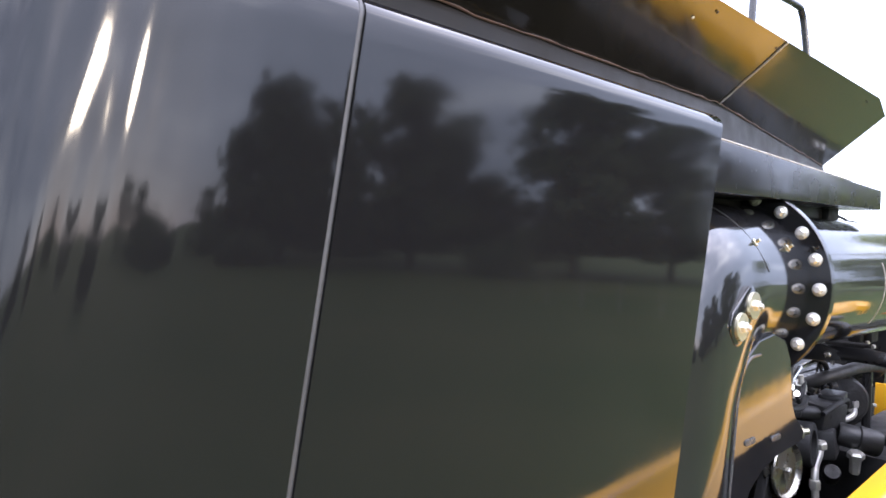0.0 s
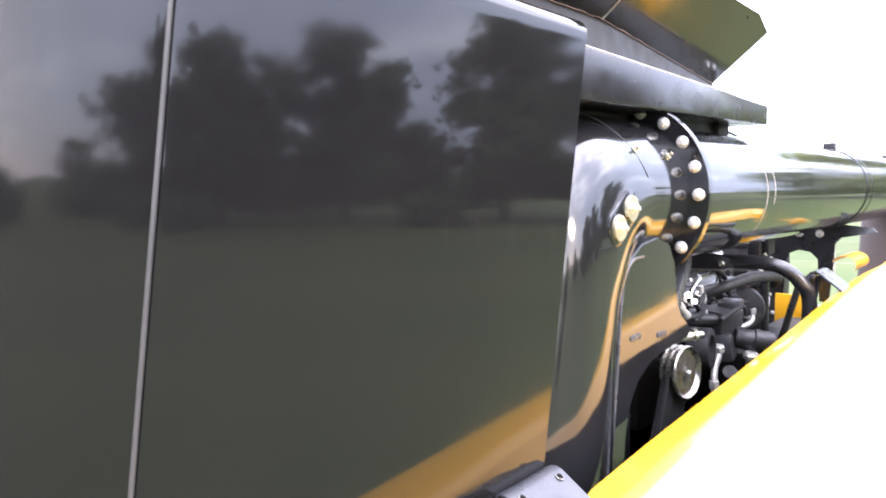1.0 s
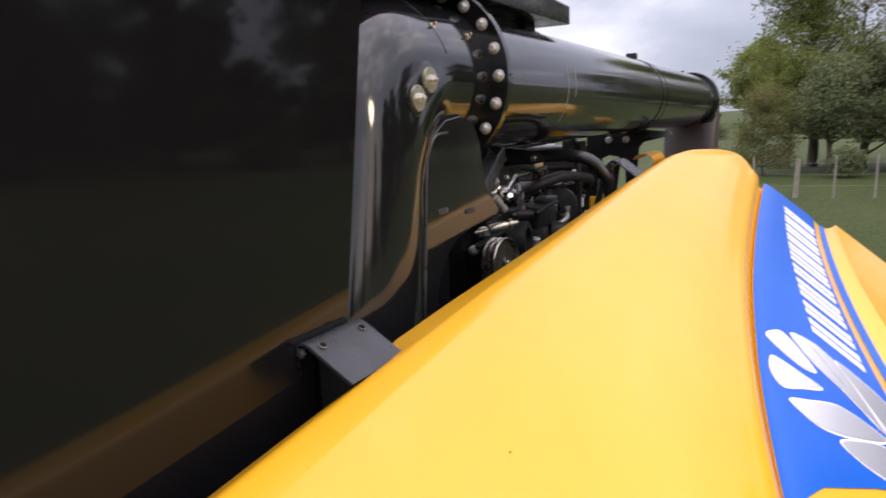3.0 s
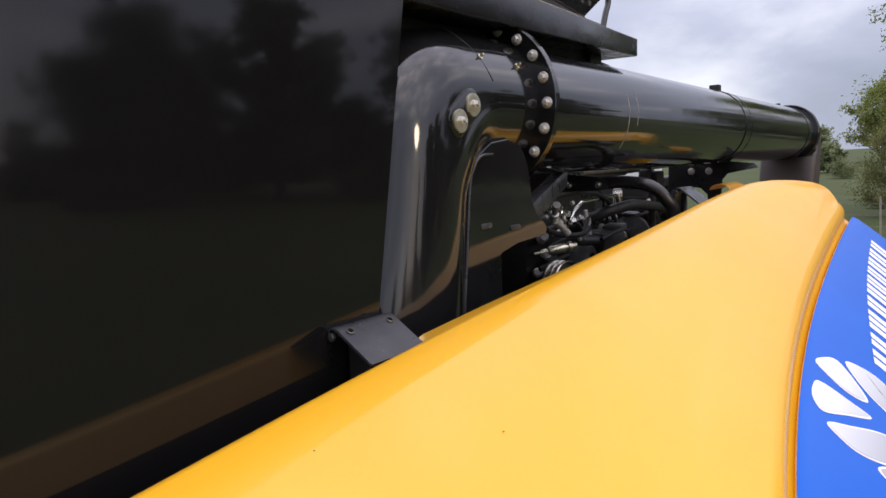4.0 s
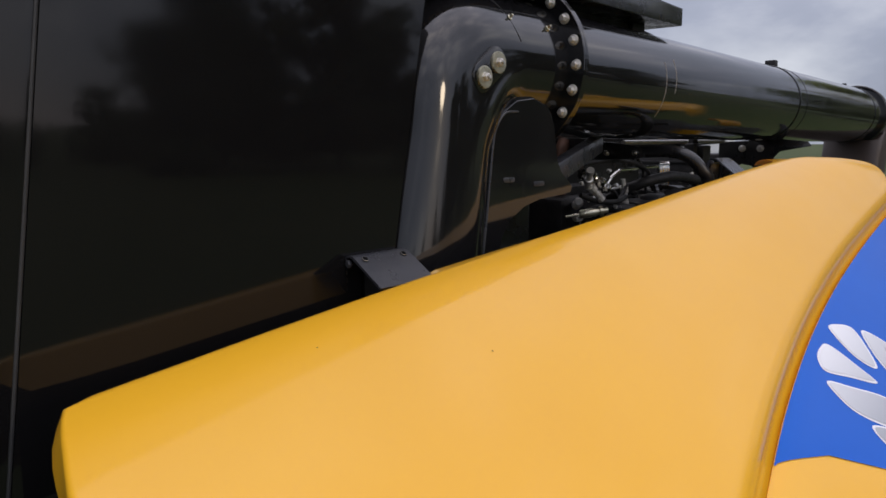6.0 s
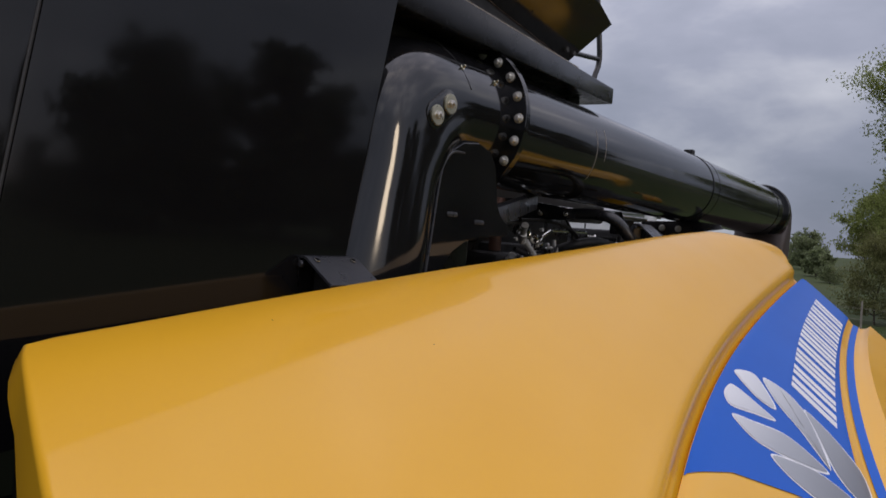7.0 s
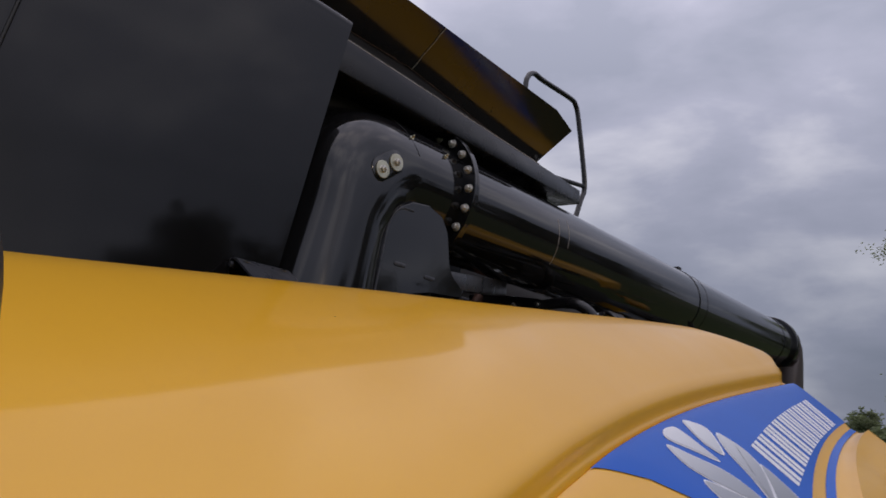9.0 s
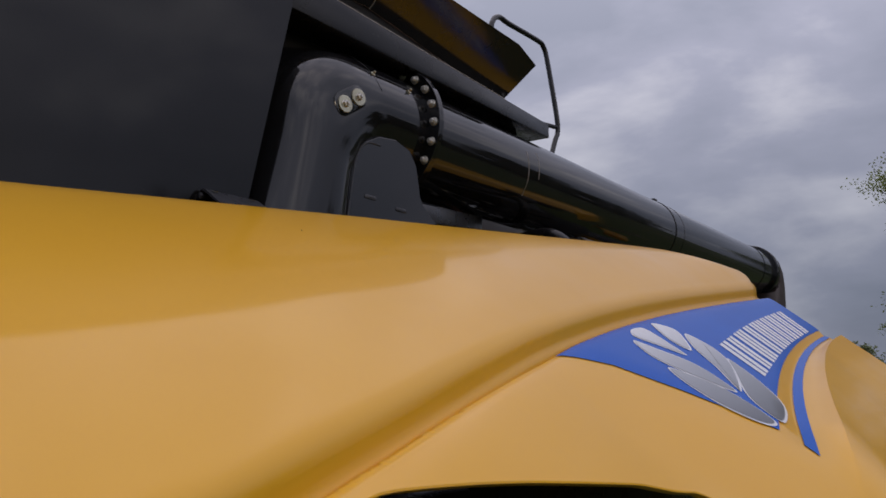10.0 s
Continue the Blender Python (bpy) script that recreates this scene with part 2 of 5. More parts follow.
print_nodes.links.new(print_span.outputs["Result"], print_ramp.inputs["Fac"])
print_ramp.color_ramp.elements[0].color, print_ramp.color_ramp.elements[1].color = (0.80, 0.81, 0.83, 1), (0.10, 0.105, 0.12, 1)
print_mid = print_ramp.color_ramp.elements.new(0.45)
print_mid.color = (0.38, 0.40, 0.43, 1)
print_nodes.links.new(print_ramp.outputs["Color"], print_nodes.nodes["Principled BSDF"].inputs["Base Color"])


# ---- mesh helpers ----
def to_mesh(name, verts, faces, mat, smooth=True, sharp=None):
    me = bpy.data.meshes.new(name)
    me.from_pydata([tuple(map(float, v)) for v in verts], [], [tuple(int(i) for i in f) for f in faces])
    me.materials.append(mat)
    if smooth:
        me.shade_smooth()
        if sharp:
            me.set_sharp_from_angle(angle=radians(sharp))
    me.update()
    return me


def add(name, mesh, parent=None, label=""):
    ob = new(name, mesh)
    if parent is not None:
        ob.parent = parent
    return tagged(ob, label)


def part(name, bm, mat, parent=None, label="", smooth=True, sharp=35):
    """Links a bmesh as one mesh object under a thing or a part."""
    me = bpy.data.meshes.new(name)
    bmesh.ops.recalc_face_normals(bm, faces=bm.faces)
    bm.to_mesh(me)
    bm.free()
    me.materials.append(mat)
    if smooth:
        me.shade_smooth()
        me.set_sharp_from_angle(angle=radians(sharp))
    return add(name, me, parent, label)


def bm_box(bm, centre, size, turn=(0, 0, 0), bevel=0.004):
    m = pose(*centre, *turn) @ Matrix.Diagonal((*size, 1))
    made = bmesh.ops.create_cube(bm, size=1.0, matrix=m)
    if bevel:
        edges = {e for v in made["verts"] for e in v.link_edges}
        bmesh.ops.bevel(bm, geom=list(edges), offset=bevel, segments=2, affect="EDGES", profile=0.5)
    return bm


def bm_lathe(bm, profile, m, steps=24):
    """Turns (radius, height) pairs round the local z axis of m."""
    rings = []
    for r, h in profile:
        if r < 1e-6:
            rings.append([bm.verts.new(m @ Vector((0, 0, h)))])
        else:
            rings.append([bm.verts.new(m @ Vector((r * math.cos(a), r * math.sin(a), h))) for a in [2 * math.pi * i / steps for i in range(steps)]])
    for a, b in zip(rings, rings[1:]):
        for i in range(steps):
            j = (i + 1) % steps
            quad = [a[i % len(a)], a[j % len(a)], b[j % len(b)], b[i % len(b)]]
            seen = []
            for v in quad:
                if v not in seen:
                    seen.append(v)
            if len(seen) > 2:
                bm.faces.new(seen)
    return bm


def spline(points, steps=8):
    """A Catmull-Rom line through the points."""
    p = [Vector(q) for q in points]
    p = [2 * p[0] - p[1], *p, 2 * p[-1] - p[-2]]
    out = []
    for a, b, c, d in zip(p, p[1:], p[2:], p[3:]):
        for k in range(steps):
            t = k / steps
            out.append(0.5 * (2 * b + (c - a) * t + (2 * a - 5 * b + 4 * c - d) * t * t + (3 * b - a - 3 * c + d) * t ** 3))
    return out + [p[-2]]


def bm_tube(bm, line, radius, sides=12, caps=True):
    """A round tube along a line; radius: a number, or one for each point."""
    radii = radius if isinstance(radius, (list, tuple)) else [radius] * len(line)
    ways = [(b - a).normalized() for a, b in zip([line[0], *line], [*line[1:], line[-1]])] if len(line) > 1 else []
    ways = [((line[min(i + 1, len(line) - 1)]) - line[max(i - 1, 0)]).normalized() for i in range(len(line))]
    side = ways[0].orthogonal().normalized()
    rings = []
    for p, w, r in zip(line, ways, radii):
        side = (side - w * side.dot(w)).normalized()
        other = w.cross(side)
        rings.append([bm.verts.new(p + r * (math.cos(a) * side + math.sin(a) * other)) for a in [2 * math.pi * i / sides for i in range(sides)]])
    for a, b in zip(rings, rings[1:]):
        for i in range(sides):
            bm.faces.new((a[i], a[(i + 1) % sides], b[(i + 1) % sides], b[i]))
    if caps:
        bm.faces.new(rings[0][::-1])
        bm.faces.new(rings[-1])
    return bm


def bm_plate(bm, outline, lo, hi, axis="x", bevel=0.0):
    """A plate with the given outline, from lo to hi along the axis."""
    def at(a, b, h):
        return {"x": (h, a, b), "y": (a, h, b), "z": (a, b, h)}[axis]
    low = [bm.verts.new(at(a, b, lo)) for a, b in outline]
    high = [bm.verts.new(at(a, b, hi)) for a, b in outline]
    faces = [bm.faces.new(low[::-1]), bm.faces.new(high)]
    n = len(outline)
    for i in range(n):
        faces.append(bm.faces.new((low[i], low[(i + 1) % n], high[(i + 1) % n], high[i])))
    if bevel:
        bmesh.ops.bevel(bm, geom=list({e for f in faces[:2] for e in f.edges}), offset=bevel, segments=2, affect="EDGES", profile=0.5)
    return bm


def grid_faces(rows, cols, start=0, loop=False):
    out = []
    for i in range(rows - 1):
        for j in range(cols - (0 if loop else 1)):
            k = (j + 1) % cols
            out.append((start + i * cols + j, start + i * cols + k, start + (i + 1) * cols + k, start + (i + 1) * cols + j))
    return out


def along(axis):
    """The turn that lays the local z axis along the given one."""
    return Vector(axis).to_track_quat("Z", "Y").to_matrix().to_4x4()


def smooth_curve(ys, xs, degree):
    fit = np.polyfit(ys, xs, degree)
    return lambda y: float(np.polyval(fit, y))


def soft(d, w):
    """Zero below -w, the distance above w, a parabola between."""
    return 0.0 if d <= -w else d if d >= w else (d + w) ** 2 / (4 * w)


# ---- the combine harvester: one thing, its shields, tank, auger and engine its parts ----
combine = tagged(new("combine_harvester"), "yellow and black combine harvester with a folded black unloading auger", "combine harvester")
TUBE_Z, TUBE_R = 3.23, 0.205


def shoulder(x, y):
    """The height of the sloping side of the machine."""
    return 3.092 - 0.734 * x + 0.131 * y + 0.031 * x * x - 0.069 * x * y + 0.005 * y * y


groove_x = smooth_curve([-1.6, -1.27, -1.1, -0.84, -0.45, -0.15, 0.2, 0.5, 0.8, 1.3, 1.95, 2.3],
                        [1.28, 1.18, 1.13, 1.06, 0.96, 0.91, 0.865, 0.825, 0.80, 0.77, 0.748, 0.742], 5)
hood_top_x = smooth_curve([-1.6, -1.1, -0.3, 0.4, 1.1, 1.57, 2.1], [0.405, 0.39, 0.392, 0.396, 0.41, 0.435, 0.50], 4)


def build_side_panel():
    """Black grain tank side: the flat rear panel, the front panel that wraps round, and the seal between them."""
    def px(z):
        return 0.266 + 0.010 * (z - 2.775) / 0.75

    def rear_edge(z):
        return -0.774 + (z - 2.775) * 0.171

    def seam(z):
        return -1.397 + (z - 3.531) * 0.130
    zs = [2.40 + i * (3.520 - 2.40) / 56 for i in range(57)]
    r = 0.028
    top = [(r * (1 - math.cos(a)), r * math.sin(a)) for a in [radians(15 * k) for k in range(1, 7)]]
    profile = [(px(z), z) for z in zs] + [(px(3.52) - dx, 3.52 + dz) for dx, dz in top] + [(px(3.52) - r - 0.18, 3.552)]

    def panel(name, y0, y1, parent, label, wrap=False):
        verts, cols = [], 0
        for x, z in profile:
            zz = min(z, 3.55)
            a, b = (y0(zz) if y0 else 0.0), y1(zz)
            row = []
            e = 0.0035
            if wrap:
                # a quarter turn towards the cab that tightens as it goes
                y_turn, length = seam(zz) - 0.055, 0.56
                arc, back, side = [], 0.0, 0.0
                for k in range(161):
                    g = radians(88) * (k / 160) ** 1.7
                    arc.append((g, side, back))
                    back += math.cos(g) * length / 160
                    side += math.sin(g) * length / 160
                for g, side, back in reversed(arc):
                    wave = 1.15 * (0.0022 * noise.noise(Vector((g * 6 + z * 0.5, z * 1.6, 0))) + 0.0032 * noise.noise(Vector((g * 17 + z, z * 3.5, 5))) + 0.0013 * noise.noise(Vector((g * 38 + z * 2, z * 5, 9))))
                    # dented sheet that leans back as it turns
                    inward = 0.30 * (z - 3.45) * math.sin(g) ** 2 - wave * min(1, g * 3)
                    row.append((x - side - inward * math.cos(g), y_turn - back + inward * math.sin(g), z))
                for k in range(1, 7):
                    row.append((x, y_turn + (b - e - y_turn) * k / 6, z))
            else:
                row.append((x - 0.018, a, z))
                row.append((x - 0.0001, a + 0.0006, z))
                for k in range(15):
                    row.append((x + 0.0015 * math.sin(math.pi * k / 14), a + e + (b - a - 2 * e) * k / 14, z))
            row += [(x - 0.0025, b - 0.0015, z), (x - 0.022, b, z), (x - 0.10, b - 0.004, z)] if not wrap else [(x - 0.0001, b - 0.0006, z), (x - 0.018, b, z)]
            cols = len(row)
            verts += row
        return add(name, to_mesh(name, verts, grid_faces(len(profile), cols), PANEL_BLACK, sharp=50), parent, label)
    gap = 0.0033
    rear = panel("tank_side_panel", lambda z: seam(z) + gap, rear_edge, combine, "glossy black grain tank side panel")
    panel("tank_front_panel", None, lambda z: seam(z) - gap, combine, "glossy black wrapped front panel", True)
    bm = bmesh.new()
    line = [Vector((px(z) - 0.005, seam(z), z)) for z in zs] + [Vector((px(3.52) - dx - 0.004, seam(3.52 + dz), 3.52 + dz)) for dx, dz in top]
    bm_tube(bm, line, 0.0038, 8)
    part("panel_seal", bm, SEAL_GREY, combine, "grey seal in the panel joint")


def build_tank():
    """The tank's walls, the beam under them, and the flared extension on top."""
    def low(y):
        return 0.038 - 0.067 * max(0.0, y + 0.168), 3.673 - 0.060 * max(0.0, y + 0.168)

    def high(y):
        return 0.193 - 0.026 * (y + 0.163), 3.793 + 0.012 * (y + 0.163)
    y0, y1 = -2.6, 0.754
    # flare of sheet metal: side and rear, with a cut corner
    bm = bmesh.new()
    n = 24
    for side in (0.0, -0.010):
        rows = []
        for i in range(n + 1):
            f = i / n
            yl = y0 + (y1 - y0) * f
            yh = y0 + (0.628 - y0) * f
            (xl, zl), (xh, zh) = low(yl), high(yh)
            rows.append([bm.verts.new((xl + (xh - xl) * k / 4 + side, yl + (yh - yl) * k / 4, zl + (zh - zl) * k / 4 - side * 0.5)) for k in range(5)])
        for a, b in zip(rows, rows[1:]):
            for k in range(4):
                bm.faces.new((a[k], b[k], b[k + 1], a[k + 1]))
        tip = bm.verts.new((0.143 + side, 0.812, 3.778 - side * 0.5))
        r = rows[-1]
        for k in range(4):
            bm.faces.new((r[k], tip, r[k + 1]))
        back_low = bm.verts.new((-2.6, y1 + side, 3.617))
        back_high = bm.verts.new((-2.6, 0.90 + side, 3.78))
        bm.faces.new((r[0], back_low, back_high, tip))
    flare = part("tank_extension", bm, TANK_BLACK, combine, "flared black sheet metal tank extension", sharp=20)
    bm = bmesh.new()
    (a, b), (c, d) = low(-0.168), high(-0.163)
    bm_tube(bm, [Vector((a + (c - a) * k / 6 + 0.002, -0.166 + 0.0015 * math.sin(k * 2.1), b + (d - b) * k / 6 - 0.002)) for k in range(7)], 0.0020, 6)
    part("weld_seam", bm, WELD, flare, "bright scuffed weld line")
    bm = bmesh.new()
    line = []
    rng = random.Random(3)
    for i in range(90):
        y = y0 + (y1 - y0) * i / 89
        x, z = low(y)
        line.append(Vector((x + 0.004 + rng.uniform(-0.0015, 0.0015), y, z - 0.001 + rng.uniform(-0.002, 0.002))))
    bm_tube(bm, line, [rng.uniform(0.0012, 0.0028) for _ in line], 6)
    part("weld_bead", bm, BEAD_BROWN, flare, "lumpy weld bead along the fold")
    for y, f, mat in ((-0.55, 0.75, STEEL), (-0.50, 0.9, RUBBER), (-0.80, 0.75, RUBBER), (0.56, 0.9, RUBBER), (0.30, 0.3, RUBBER), (-0.18, 0.88, RUBBER)):
        (xl, zl), (xh, zh) = low(y), high(y)
        bm = bmesh.new()
        bm_lathe(bm, [(0.0, 0.0016), (0.0022, 0.0015), (0.0034, 0.0)], Matrix.Translation((xl + (xh - xl) * f + 0.001, y, zl + (zh - zl) * f - 0.002)) @ along((0.62, 0, -0.78)), 10)
        part("rivet", bm, mat, flare)
    # upright wall between the flare and the beam, and the tank's body behind
    bm = bmesh.new()
    rows = []
    for i in range(n + 1):
        y = y0 + (y1 - y0) * i / n
        x, z = low(y)
        rows.append([bm.verts.new((x, y, z)), bm.verts.new((x + 0.006, y, z - 0.014)), bm.verts.new((x + 0.006, y, 3.30))])
    for a, b in zip(rows, rows[1:]):
        for k in range(2):
            bm.faces.new((a[k], b[k], b[k + 1], a[k + 1]))
    e = [bm.verts.new((-2.6, y1, z)) for z in (3.617, 3.60, 3.30)]
    for k in range(2):
        bm.faces.new((rows[-1][k], e[k], e[k + 1], rows[-1][k + 1]))
    part("tank_wall", bm, DULL_BLACK, combine, "dark tank wall", sharp=25)
    # beam under the tank: a folded box, slightly askew
    bm = bmesh.new()
    section = [(-0.62, 0.181, 3.428, 3.540), (0.994, 0.095, 3.479, 3.548)]
    ends = []
    for y, x, za, zb in section:
        ends.append([bm.verts.new((x, y, za)), bm.verts.new((x, y, zb)), bm.verts.new((x - 0.155 - (y < 0) * 0.05, y - 0.03, zb + 0.004)), bm.verts.new((x - 0.155 - (y < 0) * 0.05, y - 0.03, za - 0.002))])
    a, b = ends
    for k in range(4):
        bm.faces.new((a[k], a[(k + 1) % 4], b[(k + 1) % 4], b[k]))
    bm.faces.new(a)
    bm.faces.new(b[::-1])
    bmesh.ops.bevel(bm, geom=list(bm.edges), offset=0.004, segments=2, affect="EDGES", profile=0.5)
    beam = part("tank_beam", bm, BEAM_BLACK, combine, "dark folded steel beam under the tank")
    bm = bmesh.new()
    bm_tube(bm, [Vector((0.177 - 0.086 * (y + 0.62) / 1.614, y, 3.542 + 0.008 * (y + 0.62) / 1.614)) for y in (-0.62, -0.2, 0.2, 0.6)], 0.0022, 6)
    part("beam_weld", bm, WELD, beam)
    for y in (0.86, 0.93):
        bm = bmesh.new()
        bm_lathe(bm, [(0.0, 0.012), (0.012, 0.011), (0.012, 0.0)], pose(0.06, y, 3.548), 6)
        part("beam_bolt", bm, STEEL, beam)
    bm = bmesh.new()
    bm_box(bm, (-0.02, 0.80, 3.455), (0.05, 0.10, 0.06))
    bm_tube(bm, spline([(-0.02, 0.84, 3.46), (-0.02, 0.95, 3.452), (-0.02, 1.1, 3.437), (-0.02, 1.3, 3.441)]), 0.005, 6)
    part("sensor_cable", bm, RUBBER, beam, "black cable and clip")
    # closed dark body of the tank behind the panels
    bm = bmesh.new()
    bm_box(bm, (-1.25, -1.25, 3.0), (2.5, 2.7, 1.2), bevel=0.02)
    bm_box(bm, (-1.40, 0.3, 3.20), (2.0, 0.9, 0.78), bevel=0.02)
    part("tank_body", bm, BEAM_BLACK, combine, "dark grain tank body")
    # guard rail on the engine deck
    bm = bmesh.new()
    bm_tube(bm, spline([(-0.56, 1.37, 3.70), (-0.57, 1.425, 4.40), (-0.575, 1.455, 4.54), (-0.58, 1.53, 4.60), (-0.58, 1.64, 4.60), (-0.58, 1.98, 4.62), (-0.58, 2.06, 4.60), (-0.575, 2.10, 4.50), (-0.55, 2.16, 4.12), (-0.55, 2.17, 4.00), (-0.55, 2.13, 3.92), (-0.55, 2.05, 3.74)], 6), 0.0175, 12)
    rail = part("guard_rail", bm, SATIN_BLACK, combine, "dark bent tube guard rail")
    bm = bmesh.new()
    bm_tube(bm, spline([(-0.55, 2.165, 4.03), (-0.55, 1.95, 4.00), (-0.55, 1.6, 3.95), (-0.55, 1.37, 3.92)], 5), 0.0150, 10)
    part("cross_rail", bm, SATIN_BLACK, rail)


def build_auger():
    """The unloading auger: elbow, bolted flange, long tube with bands, and the spout at its end."""
    # elbow: a boxy column that bends to the rear and turns round at the flange
    bm = bmesh.new()
    path = []
    lean, bend = 9.0, 0.285
    y_start = -0.488
    z_start = TUBE_Z - bend * math.sin(radians(90 - lean)) / 1.0
    for k in range(10):
        f = (10 - k) / 10 * 0.65
        path.append((y_start - f * math.sin(radians(lean)), z_start - f * math.cos(radians(lean)), 90.0 - lean, 0.0))
    for k in range(0, 25):
        g = radians((90 - lean) * k / 24)
        turn = radians(lean)
        dy, dz = bend * (1 - math.cos(g)), bend * math.sin(g)
        path.append((y_start + dy * math.cos(turn) + dz * math.sin(turn), z_start + dz * math.cos(turn) - dy * math.sin(turn), 90 - lean - math.degrees(g), k / 24))
    y_bend, z_bend = path[-1][0], path[-1][1]
    path = [(y, z + TUBE_Z - z_bend, p, f) for y, z, p, f in path]
    for k in range(1, 7):
        path.append((y_bend + (-0.012 - y_bend) * k / 6, TUBE_Z, 0.0, 1.0))
    sides, rings = 88, []
    for y, z, pitch, bend_part in path:
        f = bend_part
        f = min(1.0, max(0.0, (f - 0.25) / 0.75))
        f = f * f * (3 - 2 * f)
        hx, hn, power = 0.222 + (TUBE_R + 0.002 - 0.222) * f, 0.218 + (TUBE_R + 0.002 - 0.218) * f, 2.3 - 0.3 * f
        g = radians(pitch)
        hx += 0.03 * max(0.0, 2.92 - z)
        hn += 0.06 * max(0.0, 2.98 - z)
        heel = math.sin(math.pi * min(1.0, max(0.0, bend_part * 1.15))) ** 2
        normal = Vector((0, -math.sin(g), math.cos(g)))
        ring = []
        for i in range(sides):
            a = 2 * math.pi * i / sides
            c, s = math.cos(a), math.sin(a)
            box = power + (0.9 * math.sin(math.pi * min(1.0, bend_part)) ** 2 if s > 0 else 0.0)
            u = math.copysign(abs(c) ** (2 / box), c) * hx
            v = math.copysign(abs(s) ** (2 / box), s) * hn
            # a square heel on the far side of the bend, and a dented sheet
            away = min(1.0, max(0.0, (0.45 - u / hx) / 0.7))
            v *= 1 + (0.14 * heel + 0.34 * heel * away - 0.08 * (1 - f) * (1 - heel * away) if v > 0 else 0.0)
            dent = (0.0016 * noise.noise(Vector((u * 9, v * 11, z * 2.2))) + 0.0011 * noise.noise(Vector((u * 4, v * 34, z * 1.7)))) * (1 - f)
            p = Vector((u * (1 + dent / hx), y, z)) + normal * (v * (1 + dent / hn))
            ring.append(bm.verts.new(p))
        rings.append(ring)
    for a, b in zip(rings, rings[1:]):
        for i in range(sides):
            bm.faces.new((a[i], a[(i + 1) % sides], b[(i + 1) % sides], b[i]))
    elbow = part("auger_elbow", bm, ELBOW_BLACK, combine, "glossy black welded auger elbow", sharp=28)
    # raised pad round the two bolts
    bm = bmesh.new()
    way = Vector((0.055, 0.040)).normalized()
    off = Vector((-way.y, way.x))
    pad = []
    for u, v in ((-0.072, -0.014), (-0.064, -0.028), (-0.048, -0.036), (0.048, -0.036), (0.062, -0.028), (0.069, -0.014), (0.069, 0.016), (0.060, 0.032), (0.042, 0.042), (-0.042, 0.042), (-0.062, 0.032), (-0.072, 0.016)):
        q = Vector((-0.3985, 3.186)) + way * u + off * v
        pad.append((q.x, q.y))
    bm_plate(bm, pad, 0.205, 0.2235, "x", 0.0045)
    part("bolt_pad", bm, GLOSS_BLACK, elbow)
    for y, z in ((-0.371, 3.206), (-0.426, 3.166)):
        bm = bmesh.new()
        m = Matrix.Translation((0.222, y, z)) @ along((1, 0, 0))
        bm_lathe(bm, [(0.0, 0.004), (0.024, 0.007), (0.0275, 0.0065), (0.0285, 0.003), (0.0285, 0.0)], m, 28)
        washer = part("washer", bm, BRASS_ZINC, elbow, "yellowish zinc washer")
        bm = bmesh.new()
        bm_lathe(bm, [(0.0, 0.022), (0.005, 0.022), (0.006, 0.019), (0.006, 0.016), (0.0105, 0.015), (0.0115, 0.013), (0.0115, 0.006), (0.016, 0.005)], m, 6)
        part("nut", bm, STEEL, washer, smooth=False)
    for y, z, x in ((-0.269, 3.331, 0.172), (-0.099, 3.323, 0.178)):
        bm = bmesh.new()
        m = Matrix.Translation((x, y, z)) @ along((0.86, 0, 0.5))
        bm_lathe(bm, [(0.0, 0.022), (0.0035, 0.022), (0.004, 0.013), (0.0085, 0.012), (0.0085, 0.006), (0.012, 0.005), (0.012, 0.0)], m, 8)
        part("stud", bm, BRASS_ZINC, elbow, "short threaded stud")
    # dark joint line round the elbow
    bm = bmesh.new()
    bm_tube(bm, [Vector((0.2078 * math.cos(a), -0.245 - 0.10 * math.sin(a) + 0.02, TUBE_Z + 0.2078 * math.sin(a) * 1.0)) for a in [radians(12 + 5 * k) for k in range(14)]], 0.0016, 6)
    part("joint_line", bm, RUBBER, elbow)
    # gusset plate in the bend
    bm = bmesh.new()
    arc = [(-0.45, 2.35), (-0.385, 2.80), (-0.352, 3.00), (-0.335, 3.05), (-0.295, 3.09), (-0.24, 3.12), (-0.16, 3.13), (-0.09, 3.11), (-0.055, 3.06), (-0.045, 3.00), (-0.038, 2.95), (-0.015, 2.915), (0.03, 2.888), (0.052, 2.872), (0.042, 2.852), (-0.02, 2.848), (-0.12, 2.842), (-0.20, 2.828), (-0.265, 2.795), (-0.305, 2.745), (-0.325, 2.68), (-0.35, 2.35)]
    bm_plate(bm, arc, 0.10, 0.188, "x", 0.003)
    gusset = part("gusset_plate", bm, GLOSS_BLACK, elbow, "flat black gusset plate with two slots", smooth=False)
    for y, z in ((-0.274, 2.903), (-0.131, 2.887)):
        bm = bmesh.new()
        bm_plate(bm, [(y - 0.019 + 0.007 * math.cos(radians(a)), z + 0.007 * math.sin(radians(a))) for a in range(90, 271, 30)] + [(y + 0.019 + 0.007 * math.cos(radians(a)), z + 0.007 * math.sin(radians(a))) for a in range(-90, 91, 30)], 0.1870, 0.1905, "x", 0.0008)
        part("slot", bm, BRACKET_GREY, gusset, "scuffed slot")
    bm = bmesh.new()
    bm_tube(bm, spline([(0.192, -0.410, 2.55), (0.190, -0.372, 2.80), (0.189, -0.345, 3.00), (0.188, -0.325, 3.052), (0.188, -0.29, 3.084), (0.188, -0.235, 3.089)], 6), 0.0035, 6)
    part("gusset_weld", bm, BRACKET_GREY, gusset)
